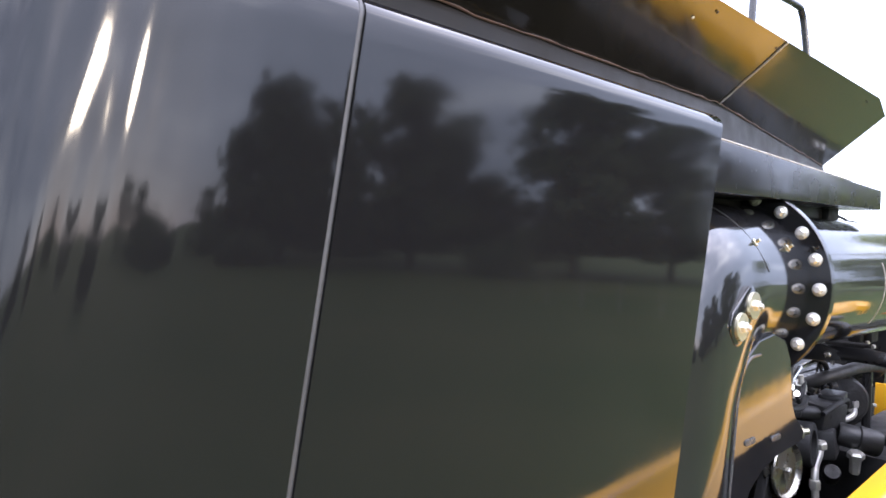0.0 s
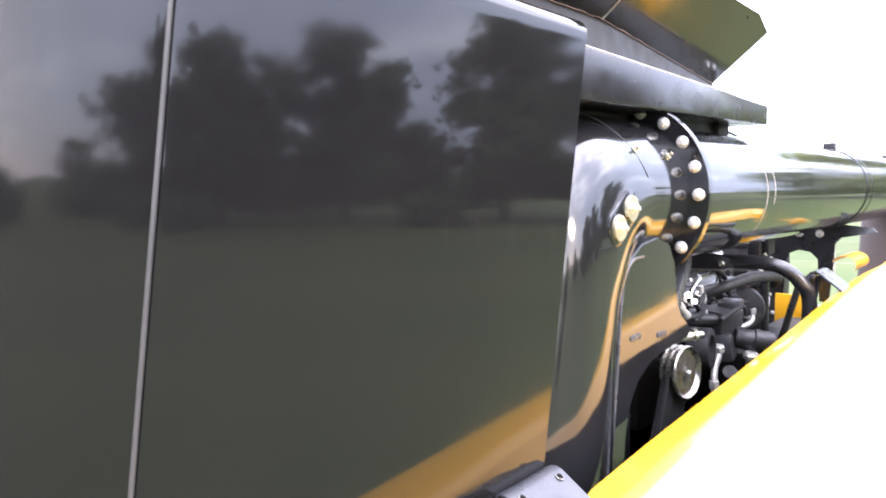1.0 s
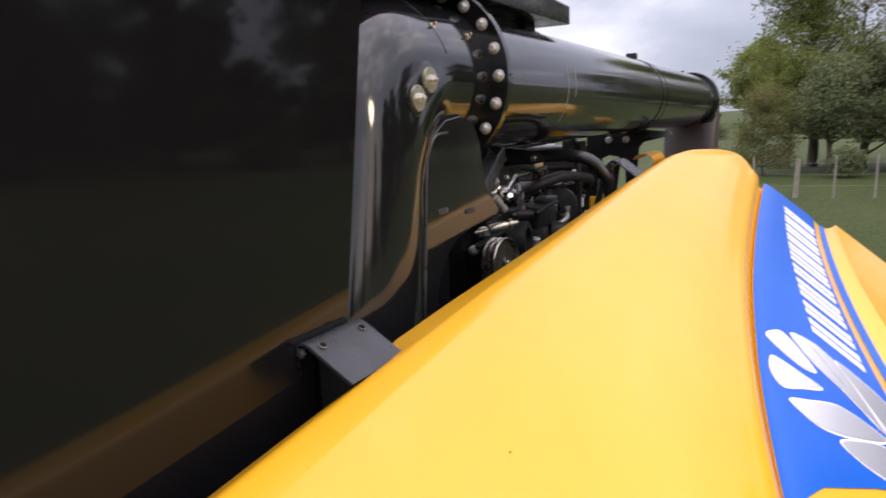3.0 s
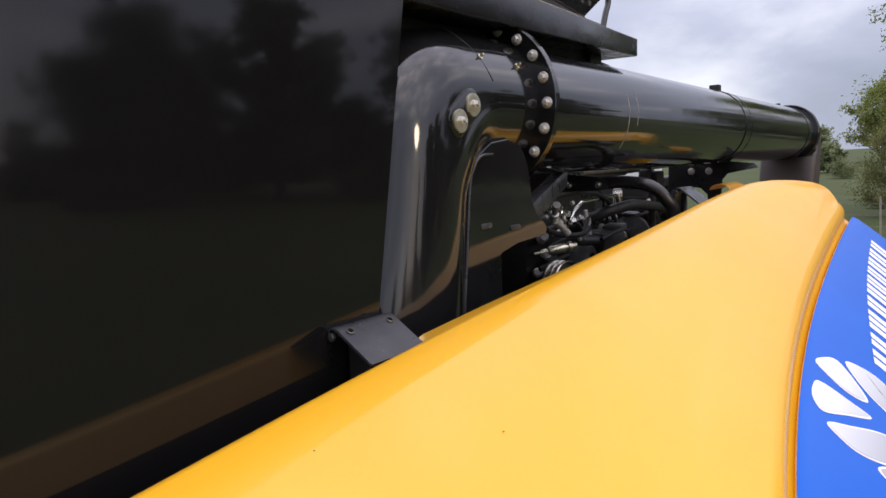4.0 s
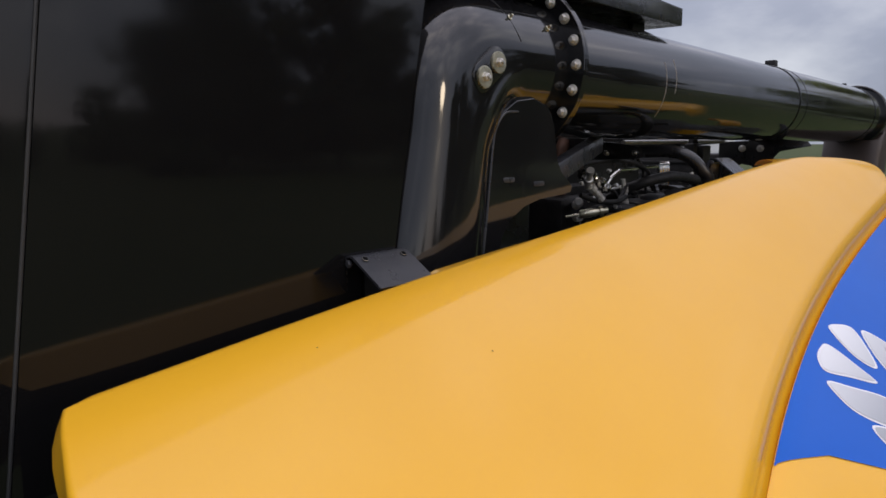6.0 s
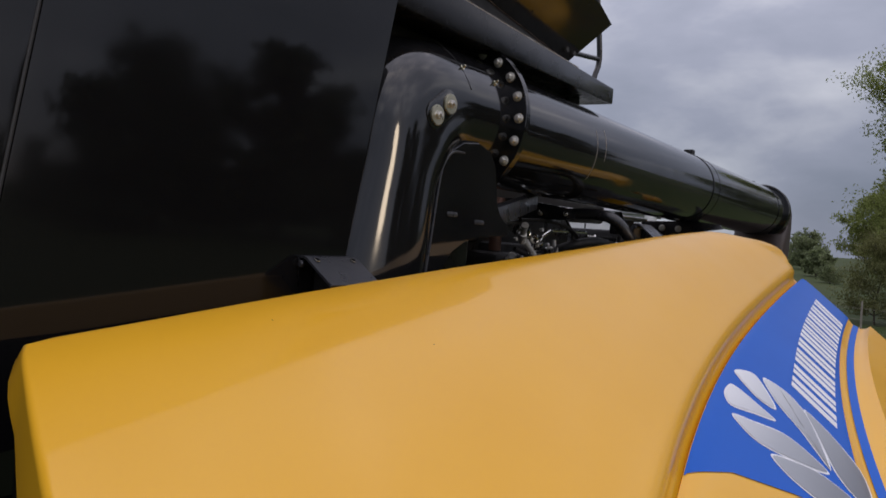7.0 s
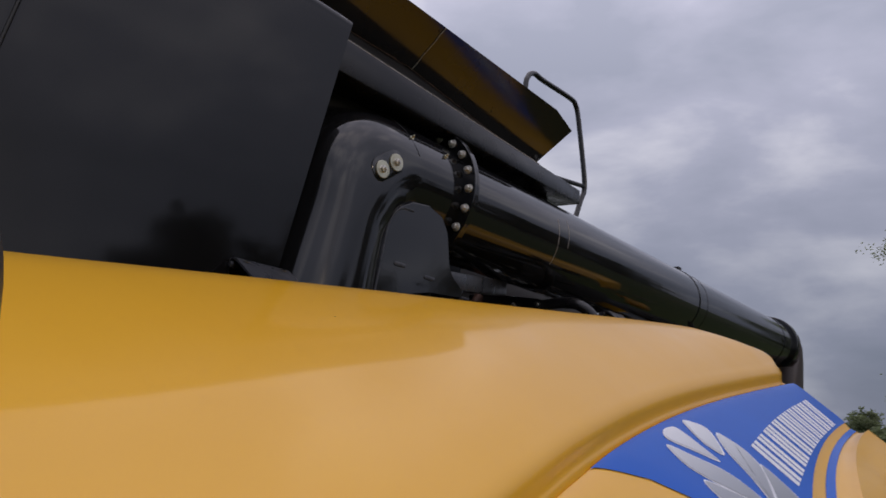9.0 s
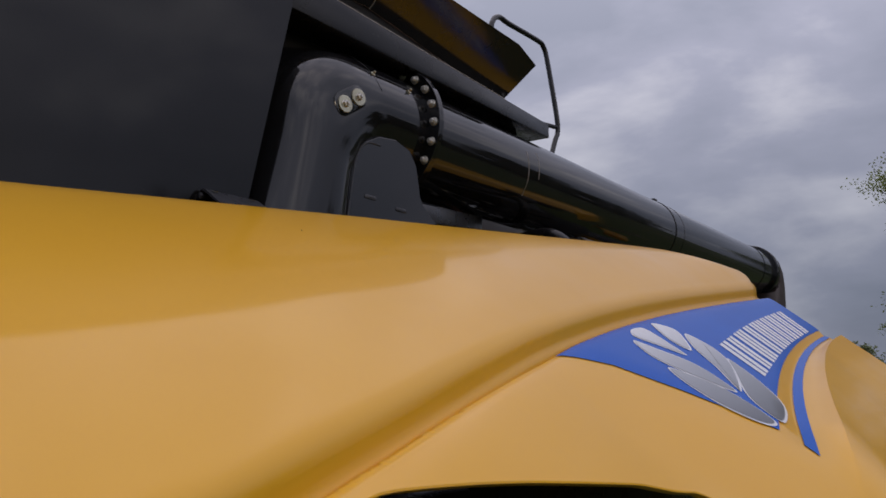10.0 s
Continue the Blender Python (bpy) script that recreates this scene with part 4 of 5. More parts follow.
        bm_lathe(bm, [(0.0, 0.007), (0.006, 0.007), (0.009, 0.005), (0.009, 0.0)], Matrix.Translation((x_in - 0.008, y0 + 0.004, z_in - 0.014)) @ along((0, -1, 0)), 6)
        part("pin_head", bm, BRACKET_GREY, plate, smooth=False)
    bracket(-0.915, -0.765, 0.283, 2.774, 0.374, 2.724, "dark grey folded hinge bracket")
    bracket(0.905, 1.05, 0.290, 2.945, 0.380, 2.882, "dark grey folded hinge bracket", False)


def build_engine():
    """The engine bay behind the elbow, under the tube."""
    bm = bmesh.new()
    for c, s in (((-0.62, 1.35, 2.50), (0.70, 1.30, 0.55)), ((-0.52, 1.05, 2.72), (0.34, 0.50, 0.20)), ((-0.46, 1.62, 2.70), (0.30, 0.36, 0.18)), ((-0.30, 1.30, 2.62), (0.16, 0.30, 0.20)), ((-0.30, 1.78, 2.58), (0.16, 0.22, 0.16))):
        bm_box(bm, c, s, (0, 0, 0), 0.03)
    block = part("engine_block", bm, IRON, combine, "dark engine block", sharp=40)
    rng = random.Random(11)
    for k in range(16):
        bm = bmesh.new()
        y, z, x = rng.uniform(0.95, 2.0), rng.uniform(2.52, 2.74), rng.uniform(-0.36, -0.22)
        bm_box(bm, (x, y, z), (rng.uniform(0.05, 0.12), rng.uniform(0.06, 0.18), rng.uniform(0.04, 0.10)), (rng.uniform(-12, 12), rng.uniform(-12, 12), rng.uniform(-15, 15)), 0.010)
        part("casting", bm, IRON, block)
    for k in range(22):
        bm = bmesh.new()
        y, z = rng.uniform(0.6, 2.1), rng.uniform(2.6, 2.92)
        bm_lathe(bm, [(0.0, 0.014), (0.009, 0.013), (0.010, 0.0)], Matrix.Translation((rng.uniform(-0.2, -0.11), y, z)) @ along((1, rng.uniform(-0.5, 0.1), rng.uniform(-0.2, 0.4))), 6)
        part("engine_bolt", bm, STEEL, block, smooth=False)
    # belt pulley
    axis = Matrix.Translation((-0.095, 0.675, 2.575)) @ along((1, -0.12, 0.05)) @ Matrix.Scale(0.96, 4)
    bm = bmesh.new()
    bm_lathe(bm, [(0.0, 0.030), (0.016, 0.030), (0.018, 0.022), (0.026, 0.018), (0.070, 0.014), (0.086, 0.018), (0.093, 0.030), (0.098, 0.034), (0.102, 0.030), (0.102, 0.024), (0.082, 0.014), (0.102, 0.004), (0.102, -0.002), (0.082, -0.012), (0.102, -0.022), (0.102, -0.028), (0.0, -0.03)], axis, 48)
    pulley = part("belt_pulley", bm, PULLEY_STEEL, combine, "bright steel double groove belt pulley", sharp=30)
    bm = bmesh.new()
    bm_lathe(bm, [(0.0, 0.042), (0.008, 0.042), (0.011, 0.038), (0.011, 0.03)], axis, 6)
    part("pulley_nut", bm, STEEL, pulley, smooth=False)
    bm = bmesh.new()
    bm_lathe(bm, [(0.050, -0.02), (0.052, 0.03), (0.076, 0.03), (0.080, 0.024), (0.080, -0.05), (0.0, -0.05), (0.0, -0.02), (0.050, -0.02)], Matrix.Translation((-0.075, 0.85, 2.633)) @ along((1, 0.15, 0.05)), 36)
    part("idler_wheel", bm, RUBBER, combine, "black idler wheel")

    def pipe(name, mat, pts, r, label="", sides=12):
        bm = bmesh.new()
        bm_tube(bm, spline(pts, 8), r, sides)
        return part(name, bm, mat, combine, label)
    pipe("hinge_frame_tube", SATIN_BLACK, [(-0.40, 0.93, 2.985), (-0.20, 0.90, 2.978), (-0.03, 0.875, 2.972), (0.12, 0.85, 2.974), (0.20, 0.855, 2.958), (0.25, 0.885, 2.905), (0.272, 0.92, 2.82), (0.285, 0.93, 2.45)], 0.025, "thick black bent frame tube", 14)
    pipe("coolant_hose", RUBBER, [(-0.34, 1.12, 2.70), (-0.22, 1.10, 2.775), (-0.12, 1.13, 2.828), (-0.075, 1.24, 2.850), (-0.07, 1.38, 2.852), (-0.10, 1.70, 2.822), (-0.12, 1.95, 2.788), (-0.17, 2.05, 2.74)], 0.025, "fat black rubber hose")
    bm = bmesh.new()
    bm_plate(bm, [(-0.42, 3.035), (-0.28, 3.03), (-0.02, 2.998), (0.03, 2.98), (0.03, 2.950), (-0.02, 2.942), (-0.42, 2.935)], 0.842, 0.852, "y", 0.002)
    part("bay_rail", bm, SATIN_BLACK, combine, "flat dark rail across the engine bay")
    pipe("lower_hose", RUBBER, [(-0.12, 0.62, 2.72), (-0.14, 0.80, 2.735), (-0.18, 1.0, 2.73), (-0.22, 1.15, 2.68)], 0.018, "black rubber hose")
    pipe("fuel_line", CHROME, [(-0.11, 0.76, 2.81), (-0.12, 0.82, 2.848), (-0.123, 0.845, 2.860), (-0.13, 0.93, 2.888), (-0.132, 0.97, 2.892), (-0.14, 1.28, 2.898), (-0.145, 1.33, 2.895), (-0.15, 1.36, 2.86)], 0.0085, "bare bent metal line", 8)
    for k in range(3):
        pipe("thin_line", CHROME, [(-0.155, 1.20 + 0.05 * k, 2.905), (-0.157, 1.205 + 0.05 * k, 2.86), (-0.165, 1.20 + 0.05 * k, 2.80)], 0.0045, "thin upright metal line", 6)
    # dark tubes and cables that cross the bay
    for pts, r in (([(-0.10, 0.60, 2.925), (-0.11, 0.85, 2.935), (-0.14, 1.05, 2.93), (-0.15, 1.20, 2.90), (-0.14, 1.27, 2.83), (-0.13, 1.30, 2.76)], 0.0075),
                   ([(-0.05, 0.95, 2.73), (-0.04, 1.08, 2.752), (-0.05, 1.22, 2.745), (-0.08, 1.33, 2.70)], 0.009),
                   ([(-0.13, 0.62, 2.80), (-0.10, 0.70, 2.772), (-0.09, 0.84, 2.762), (-0.12, 0.98, 2.775)], 0.011),
                   ([(-0.16, 1.40, 2.80), (-0.15, 1.55, 2.782), (-0.15, 1.70, 2.74), (-0.16, 1.78, 2.68)], 0.010)):
        pipe("cable", RUBBER, pts, r, "thin black cable", 8)
    pipe("fuel_line", STEEL, [(-0.20, 0.80, 2.76), (-0.19, 0.95, 2.80), (-0.19, 1.18, 2.815), (-0.20, 1.4, 2.78)], 0.006, "bare bent metal line", 8)
    # upright and sloping struts of the hinge frame
    for a, b, r in (((-0.11, 1.70, 2.90), (-0.105, 1.70, 2.35), 0.020), ((0.145, 1.30, 2.86), (0.07, 1.30, 2.58), 0.014), ((0.262, 0.92, 2.88), (0.262, 0.92, 2.45), 0.016)):
        bm = bmesh.new()
        bm_tube(bm, [Vector(a), Vector(b)], r, 10)
        part("frame_strut", bm, SATIN_BLACK, combine, "black frame strut")
    for y, x, z in ((0.845, -0.137, 2.966), (0.845, -0.008, 2.966)):
        bm = bmesh.new()
        bm_lathe(bm, [(0.0, 0.032), (0.006, 0.032), (0.008, 0.029), (0.008, 0.025), (0.012, 0.023), (0.012, 0.0)], Matrix.Translation((x, y - 0.005, z)) @ along((0.15, -1, 0.05)), 12)
        part("rail_bolt", bm, PULLEY_STEEL, combine, "dull steel bolt")
    # hydraulic pump: housing, drive shaft, clutch disc, side cylinder
    bm = bmesh.new()
    bm_box(bm, (-0.11, 1.10, 2.685), (0.13, 0.15, 0.135), (0, 6, -14), 0.014)
    bm_box(bm, (-0.085, 1.06, 2.60), (0.10, 0.12, 0.11), (0, -8, 12), 0.012)
    bm_box(bm, (-0.09, 1.18, 2.757), (0.09, 0.11, 0.035), (4, 0, 10), 0.008)
    pump = part("pump_housing", bm, PUMP_GREY, combine, "dark grey hydraulic pump housing", sharp=40)
    bm = bmesh.new()
    bm_lathe(bm, [(0.0, 0.0), (0.030, 0.0), (0.030, 0.07), (0.026, 0.075), (0.026, 0.20), (0.0, 0.20)], Matrix.Translation((-0.185, 0.90, 2.728)) @ along((0.55, 0.8, -0.1)), 20)
    part("drive_shaft", bm, PUMP_GREY, pump)
    bm = bmesh.new()
    bm_lathe(bm, [(0.0, 0.04), (0.034, 0.04), (0.036, 0.02), (0.090, 0.018), (0.100, 0.010), (0.100, -0.03), (0.0, -0.03)], Matrix.Translation((-0.144, 1.50, 2.690)) @ along((0.62, -0.78, 0.1)), 40)
    part("clutch_disc", bm, IRON, pump, "dark round clutch disc")
    bm = bmesh.new()
    bm_lathe(bm, [(0.0, -0.02), (0.040, -0.02), (0.044, -0.012), (0.044, 0.05), (0.050, 0.055), (0.050, 0.12), (0.044, 0.13), (0.0, 0.13)], Matrix.Translation((-0.035, 1.12, 2.632)) @ along((0.85, 0.5, -0.2)), 24)
    part("side_cylinder", bm, PUMP_GREY, pump)
    bm = bmesh.new()
    bm_tube(bm, spline([(-0.06, 0.96, 2.625), (-0.055, 0.945, 2.585), (-0.06, 0.925, 2.545), (-0.055, 0.905, 2.50), (-0.05, 0.90, 2.43)], 6), 0.013, 12)
    bm_lathe(bm, [(0.020, 0.0), (0.024, 0.004), (0.024, 0.024), (0.020, 0.028), (0.0, 0.028)], Matrix.Translation((-0.058, 0.958, 2.60)) @ along((0, -0.2, 1)), 6)
    bm_lathe(bm, [(0.018, 0.0), (0.020, 0.004), (0.020, 0.030), (0.018, 0.034), (0.0, 0.034)], Matrix.Translation((-0.053, 0.902, 2.465)) @ along((0, -0.1, 1)), 6)
    part("hydraulic_elbow", bm, STEEL, pump, "bright bent hydraulic elbow")
    bm = bmesh.new()
    bm_lathe(bm, [(0.0, 0.02), (0.022, 0.02), (0.030, 0.012), (0.030, -0.006), (0.020, -0.010), (0.018, -0.07), (0.0, -0.07)], Matrix.Translation((0.02, 1.10, 2.565)) @ along((0.1, -0.25, 1)), 6)
    part("hydraulic_fitting", bm, STEEL, pump, "bright hexagonal hydraulic fitting")
    bm = bmesh.new()
    bm_lathe(bm, [(0.0, 0.03), (0.026, 0.03), (0.030, 0.022), (0.030, -0.04), (0.0, -0.04)], Matrix.Translation((-0.03, 1.0, 2.506)) @ along((0.3, -0.7, 0.5)), 20)
    part("filter_cap", bm, IRON, pump)
    bm = bmesh.new()
    bm_tube(bm, spline([(-0.15, 1.43, 2.610), (-0.12, 1.46, 2.618), (-0.10, 1.49, 2.640), (-0.105, 1.50, 2.675)], 6), 0.013, 12)
    bm_lathe(bm, [(0.0, 0.0), (0.020, 0.0), (0.022, 0.006), (0.022, 0.026), (0.0, 0.03)], Matrix.Translation((-0.106, 1.50, 2.668)) @ along((0, 0, 1)), 6)
    part("chrome_elbow", bm, STEEL, pump, "chromed pipe elbow")
    bm = bmesh.new()
    bm_tube(bm, [Vector((-0.227, 1.345, 2.80)), Vector((-0.227, 1.338, 2.74)), Vector((-0.222, 1.33, 2.69))], [0.010, 0.015, 0.012], 12)
    part("upright_fitting", bm, STEEL, pump, "bright upright fitting")
    bm = bmesh.new()
    for c, r in (((-0.105, 0.655, 2.875), 0.026), ((-0.085, 0.70, 2.850), 0.022), ((-0.13, 0.63, 2.885), 0.019), ((-0.075, 0.735, 2.825), 0.018)):
        bm_lathe(bm, [(0.0, r), (r * 0.6, r), (r, r * 0.4), (r, -r), (0.0, -r)], Matrix.Translation(c) @ along((0.5, -0.6, 0.4)), 12)
    part("pipe_union", bm, CHROME, combine, "bright pipe union")
    # drive belt from the pulley down into the bay
    bm = bmesh.new()
    bm_plate(bm, [(0.59, 2.58), (0.785, 2.58), (0.62, 2.20), (0.42, 2.20)], -0.128, -0.094, "x", 0.004)
    part("drive_belt", bm, RUBBER, combine, "wide black drive belt")
    bm = bmesh.new()
    bm_box(bm, (-0.14, 2.35, 2.56), (0.20, 0.02, 0.18), bevel=0.004)
    part("rear_bay_panel", bm, YELLOW, combine, "yellow sheet at the rear of the engine bay")
    bm = bmesh.new()
    bm_box(bm, (-0.165, 1.90, 2.955), (0.06, 0.10, 0.09), bevel=0.010)
    part("relay_box", bm, RUBBER, combine, "small black box under the tube")
    bm = bmesh.new()
    bm_box(bm, (0.06, 1.72, 2.40), (0.46, 1.0, 0.30), bevel=0.03)
    part("gear_housing", bm, RUBBER, combine, "dark gear housing in the engine bay", sharp=40)
    for k in range(4):
        y = 1.32 + 0.035 * k
        pipe("injector_line", CHROME, [(-0.50, y + 0.80, 2.74), (-0.50, y + 0.80, 2.87), (-0.51, y + 0.81, 2.90)], 0.008, "thin upright metal line", 6)
    pipe("wire_loom", RUBBER, [(-0.14, 0.50, 2.90), (-0.13, 0.75, 2.93), (-0.12, 1.00, 2.925), (-0.12, 1.18, 2.88), (-0.13, 1.26, 2.79)], 0.008, "thin black cable", 8)
    pipe("wire_loom", RUBBER, [(-0.16, 1.10, 2.98), (-0.14, 1.16, 2.90), (-0.13, 1.18, 2.82), (-0.14, 1.22, 2.74)], 0.007, "thin black cable", 8)
    pipe("exhaust_stub", RUST, [(-0.36, 0.82, 2.78), (-0.36, 0.82, 2.95), (-0.36, 0.85, 3.02)], 0.030, "heat-browned pipe stub")
    # fittings with bright hex collars
    for (x, y, z), way in (((-0.09, 0.61, 2.86), (0.4, -0.5, 0.5)), ((-0.10, 0.66, 2.825), (0.2, 0.6, -0.6)), ((-0.12, 0.58, 2.712), (0.6, -0.7, 0.1)), ((-0.15, 1.02, 2.80), (0.1, 0.1, -1)), ((-0.14, 0.86, 2.60), (0.2, 0, -1)), ((-0.16, 1.10, 2.585), (0.3, 0.1, -0.9)), ((-0.15, 1.45, 2.70), (0.3, 0.4, -0.4))):
        bm = bmesh.new()
        m = Matrix.Translation((x, y, z)) @ along(way)
        bm_lathe(bm, [(0.0, -0.05), (0.010, -0.05), (0.010, -0.015), (0.018, -0.012), (0.018, 0.012), (0.013, 0.014), (0.013, 0.05), (0.016, 0.052), (0.016, 0.07), (0.0, 0.07)], m, 10)
        part("pipe_fitting", bm, STEEL, combine, "bright hydraulic pipe fitting")
    bm = bmesh.new()
    bm_box(bm, (-0.18, 1.963, 2.657), (0.03, 0.045, 0.05), bevel=0.004)
    part("connector", bm, WHITE, combine, "white plug connector")
    # hanger plate under the tube, with two bolts and round cut-outs
    bm = bmesh.new()
    bm_plate(bm, [(-0.30, 3.02), (0.06, 3.035), (0.20, 3.02), (0.22, 2.995), (0.05, 2.965), (0.02, 2.93), (0.0, 2.60), (-0.05, 2.60), (-0.06, 2.84), (-0.10, 2.88), (-0.16, 2.89), (-0.21, 2.87), (-0.23, 2.82), (-0.235, 2.60), (-0.30, 2.60)], 2.485, 2.497, "y", 0.002)
    hanger = part("hanger_plate", bm, SATIN_BLACK, combine, "black hanger plate with cut-outs")
    for x in (-0.159, -0.055):
        bm = bmesh.new()
        bm_lathe(bm, [(0.0, 0.016), (0.012, 0.016), (0.014, 0.012), (0.014, 0.006), (0.021, 0.004), (0.021, 0.0)], Matrix.Translation((x, 2.485, 2.981)) @ along((0, -1, 0)), 12)
        part("hanger_bolt", bm, STEEL, hanger)
    bm = bmesh.new()
    bm_plate(bm, [(0.9, 3.03), (2.5, 3.035), (2.5, 3.01), (1.9, 2.99), (0.9, 3.00)], -0.33, -0.31, "x", 0.003)
    part("deck_rail", bm, SATIN_BLACK, combine, "thin dark deck rail")
    bm = bmesh.new()
    bm_tube(bm, [Vector((-0.26, y, 3.0 + 0.01 * y)) for y in (1.2, 1.7, 2.45)], 0.012, 10)
    part("cross_pipe", bm, STEEL, combine, "slim metal pipe")
    bm = bmesh.new()
    bm_box(bm, (-0.20, 1.86, 2.96), (0.06, 0.10, 0.10), bevel=0.012)
    bm_lathe(bm, [(0.0, 0.03), (0.02, 0.03), (0.028, 0.0)], pose(-0.2, 1.86, 3.01), 14)
    part("control_box", bm, RUBBER, combine, "small black control box")
    # square strut from the gusset to the frame
    bm = bmesh.new()
    a, b = Vector((0.150, -0.02, 2.905)), Vector((-0.06, 0.62, 3.005))
    m = Matrix.Translation((a + b) / 2) @ (b - a).to_track_quat("Y", "Z").to_matrix().to_4x4() @ Matrix.Diagonal((0.045, (b - a).length, 0.066, 1))
    made = bmesh.ops.create_cube(bm, size=1.0, matrix=m)
    bmesh.ops.bevel(bm, geom=list(bm.edges), offset=0.006, segments=2, affect="EDGES", profile=0.5)
    part("square_strut", bm, BRACKET_GREY, combine, "worn square steel strut")
    # gold-plated pressure switch with a thin stem by the gusset's tip
    m = Matrix.Translation((-0.02, 0.505, 2.742)) @ along((0.75, 0.66, 0.16)) @ Matrix.Scale(0.85, 4)
    bm = bmesh.new()
    bm_lathe(bm, [(0.0, -0.105), (0.006, -0.105), (0.006, -0.045), (0.017, -0.043), (0.020, -0.038), (0.020, 0.030), (0.016, 0.036), (0.016, 0.046), (0.024, 0.048), (0.024, 0.062), (0.012, 0.064), (0.012, 0.085), (0.0, 0.085)], m, 16)
    part("pressure_switch", bm, BRASS_ZINC, combine, "yellowish zinc pressure switch with a thin stem")
    bm = bmesh.new()
    bm_box(bm, (-0.62, 2.75, 2.55), (0.62, 0.30, 0.80), bevel=0.02)
    cooler = part("cooler_box", bm, IRON, combine, "dark ribbed cooler box")
    for k in range(9):
        bm = bmesh.new()
        bm_box(bm, (-0.62, 2.597, 2.25 + 0.08 * k), (0.56, 0.012, 0.02), bevel=0.003)
        part("rib", bm, IRON, cooler)
    # black clamps and caps among the pipes
    rng = random.Random(19)
    for k in range(18):
        y, z, x = rng.uniform(0.62, 1.95), rng.uniform(2.56, 2.82), rng.uniform(-0.28, -0.14)
        bm = bmesh.new()
        m = Matrix.Translation((x, y, z)) @ along((rng.uniform(0.2, 1), rng.uniform(-1, 1), rng.uniform(-0.6, 0.8)))
        r = rng.uniform(0.010, 0.022)
        bm_lathe(bm, [(0.0, 0.03), (r * 0.7, 0.03), (r * 0.8, 0.02), (r, 0.018), (r, -0.02), (r * 0.6, -0.024), (r * 0.6, -0.06), (0.0, -0.06)], m, 12)
        part("hose_end", bm, (RUBBER, IRON, STEEL)[k % 3], block)
    for k in range(9):
        y, z = rng.uniform(0.65, 1.7), rng.uniform(2.60, 2.82)
        pts = [(rng.uniform(-0.22, -0.12), y + 0.10 * i + rng.uniform(-0.03, 0.03), z + rng.uniform(-0.06, 0.06)) for i in range(4)]
        pipe("small_hose", RUBBER, pts, rng.uniform(0.006, 0.013), "thin black rubber hose", 8)
    # shield catch: a curved yellow scoop
    bm = bmesh.new()
    rings = []
    for k in range(15):
        g = radians(-40 + 15 * k)
        r = 0.062 - 0.0016 * k
        rings.append([bm.verts.new((0.205 + r * math.cos(g) - 0.01 * (y - 1.75), y, 2.895 + r * 0.72 * math.sin(g))) for y in (1.74, 1.82, 1.94, 2.04)])
    for a, b in zip(rings, rings[1:]):
        for k in range(3):
            bm.faces.new((a[k], a[k + 1], b[k + 1], b[k]))
    bmesh.ops.solidify(bm, geom=list(bm.faces), thickness=0.005)
    part("shield_catch", bm, YELLOW, combine, "curved yellow catch")
    bm = bmesh.new()
    bm_box(bm, (-0.72, 1.10, 2.82), (0.56, 1.30, 0.42), bevel=0.03)
    part("engine_cover", bm, SATIN_BLACK, combine, "dark engine cover behind the pipes")
    bm = bmesh.new()
    bm_box(bm, (-0.66, 1.50, 3.105), (0.42, 1.46, 0.29), (1.2, 0, 0), 0.02)
    part("air_duct", bm, DUCT_GREY, combine, "grey air intake duct behind the tube")
    bm = bmesh.new()
    bm_tube(bm, [Vector((-0.36, 0.45, z)) for z in (2.4, 2.7, 3.02)], 0.035, 10)
    part("deck_post", bm, SATIN_BLACK, combine, "dark upright deck post")
    # closed chassis under everything
    bm = bmesh.new()
    bm_box(bm, (-1.35, 1.3, 1.75), (3.1, 6.0, 1.1), bevel=0.03)
    bm_box(bm, (0.25, 0.4, 1.75), (1.1, 4.0, 0.7), bevel=0.03)
    part("chassis", bm, SATIN_BLACK, combine, "dark machine chassis")
    # bay floor in near-black: the deep shade under the engine is its colour
    bm = bmesh.new()
    bm_plate(bm, [(-1.6, 2.2), (-1.6, 2.62), (-0.8, 2.62), (-0.5, 2.45), (0.2, 2.30), (2.5, 2.30), (2.5, 2.2)], -0.5, 0.25, "x", 0.005)
    part("bay_floor", bm, SHADE_BLACK, combine, "engine bay floor with deep shade painted in")


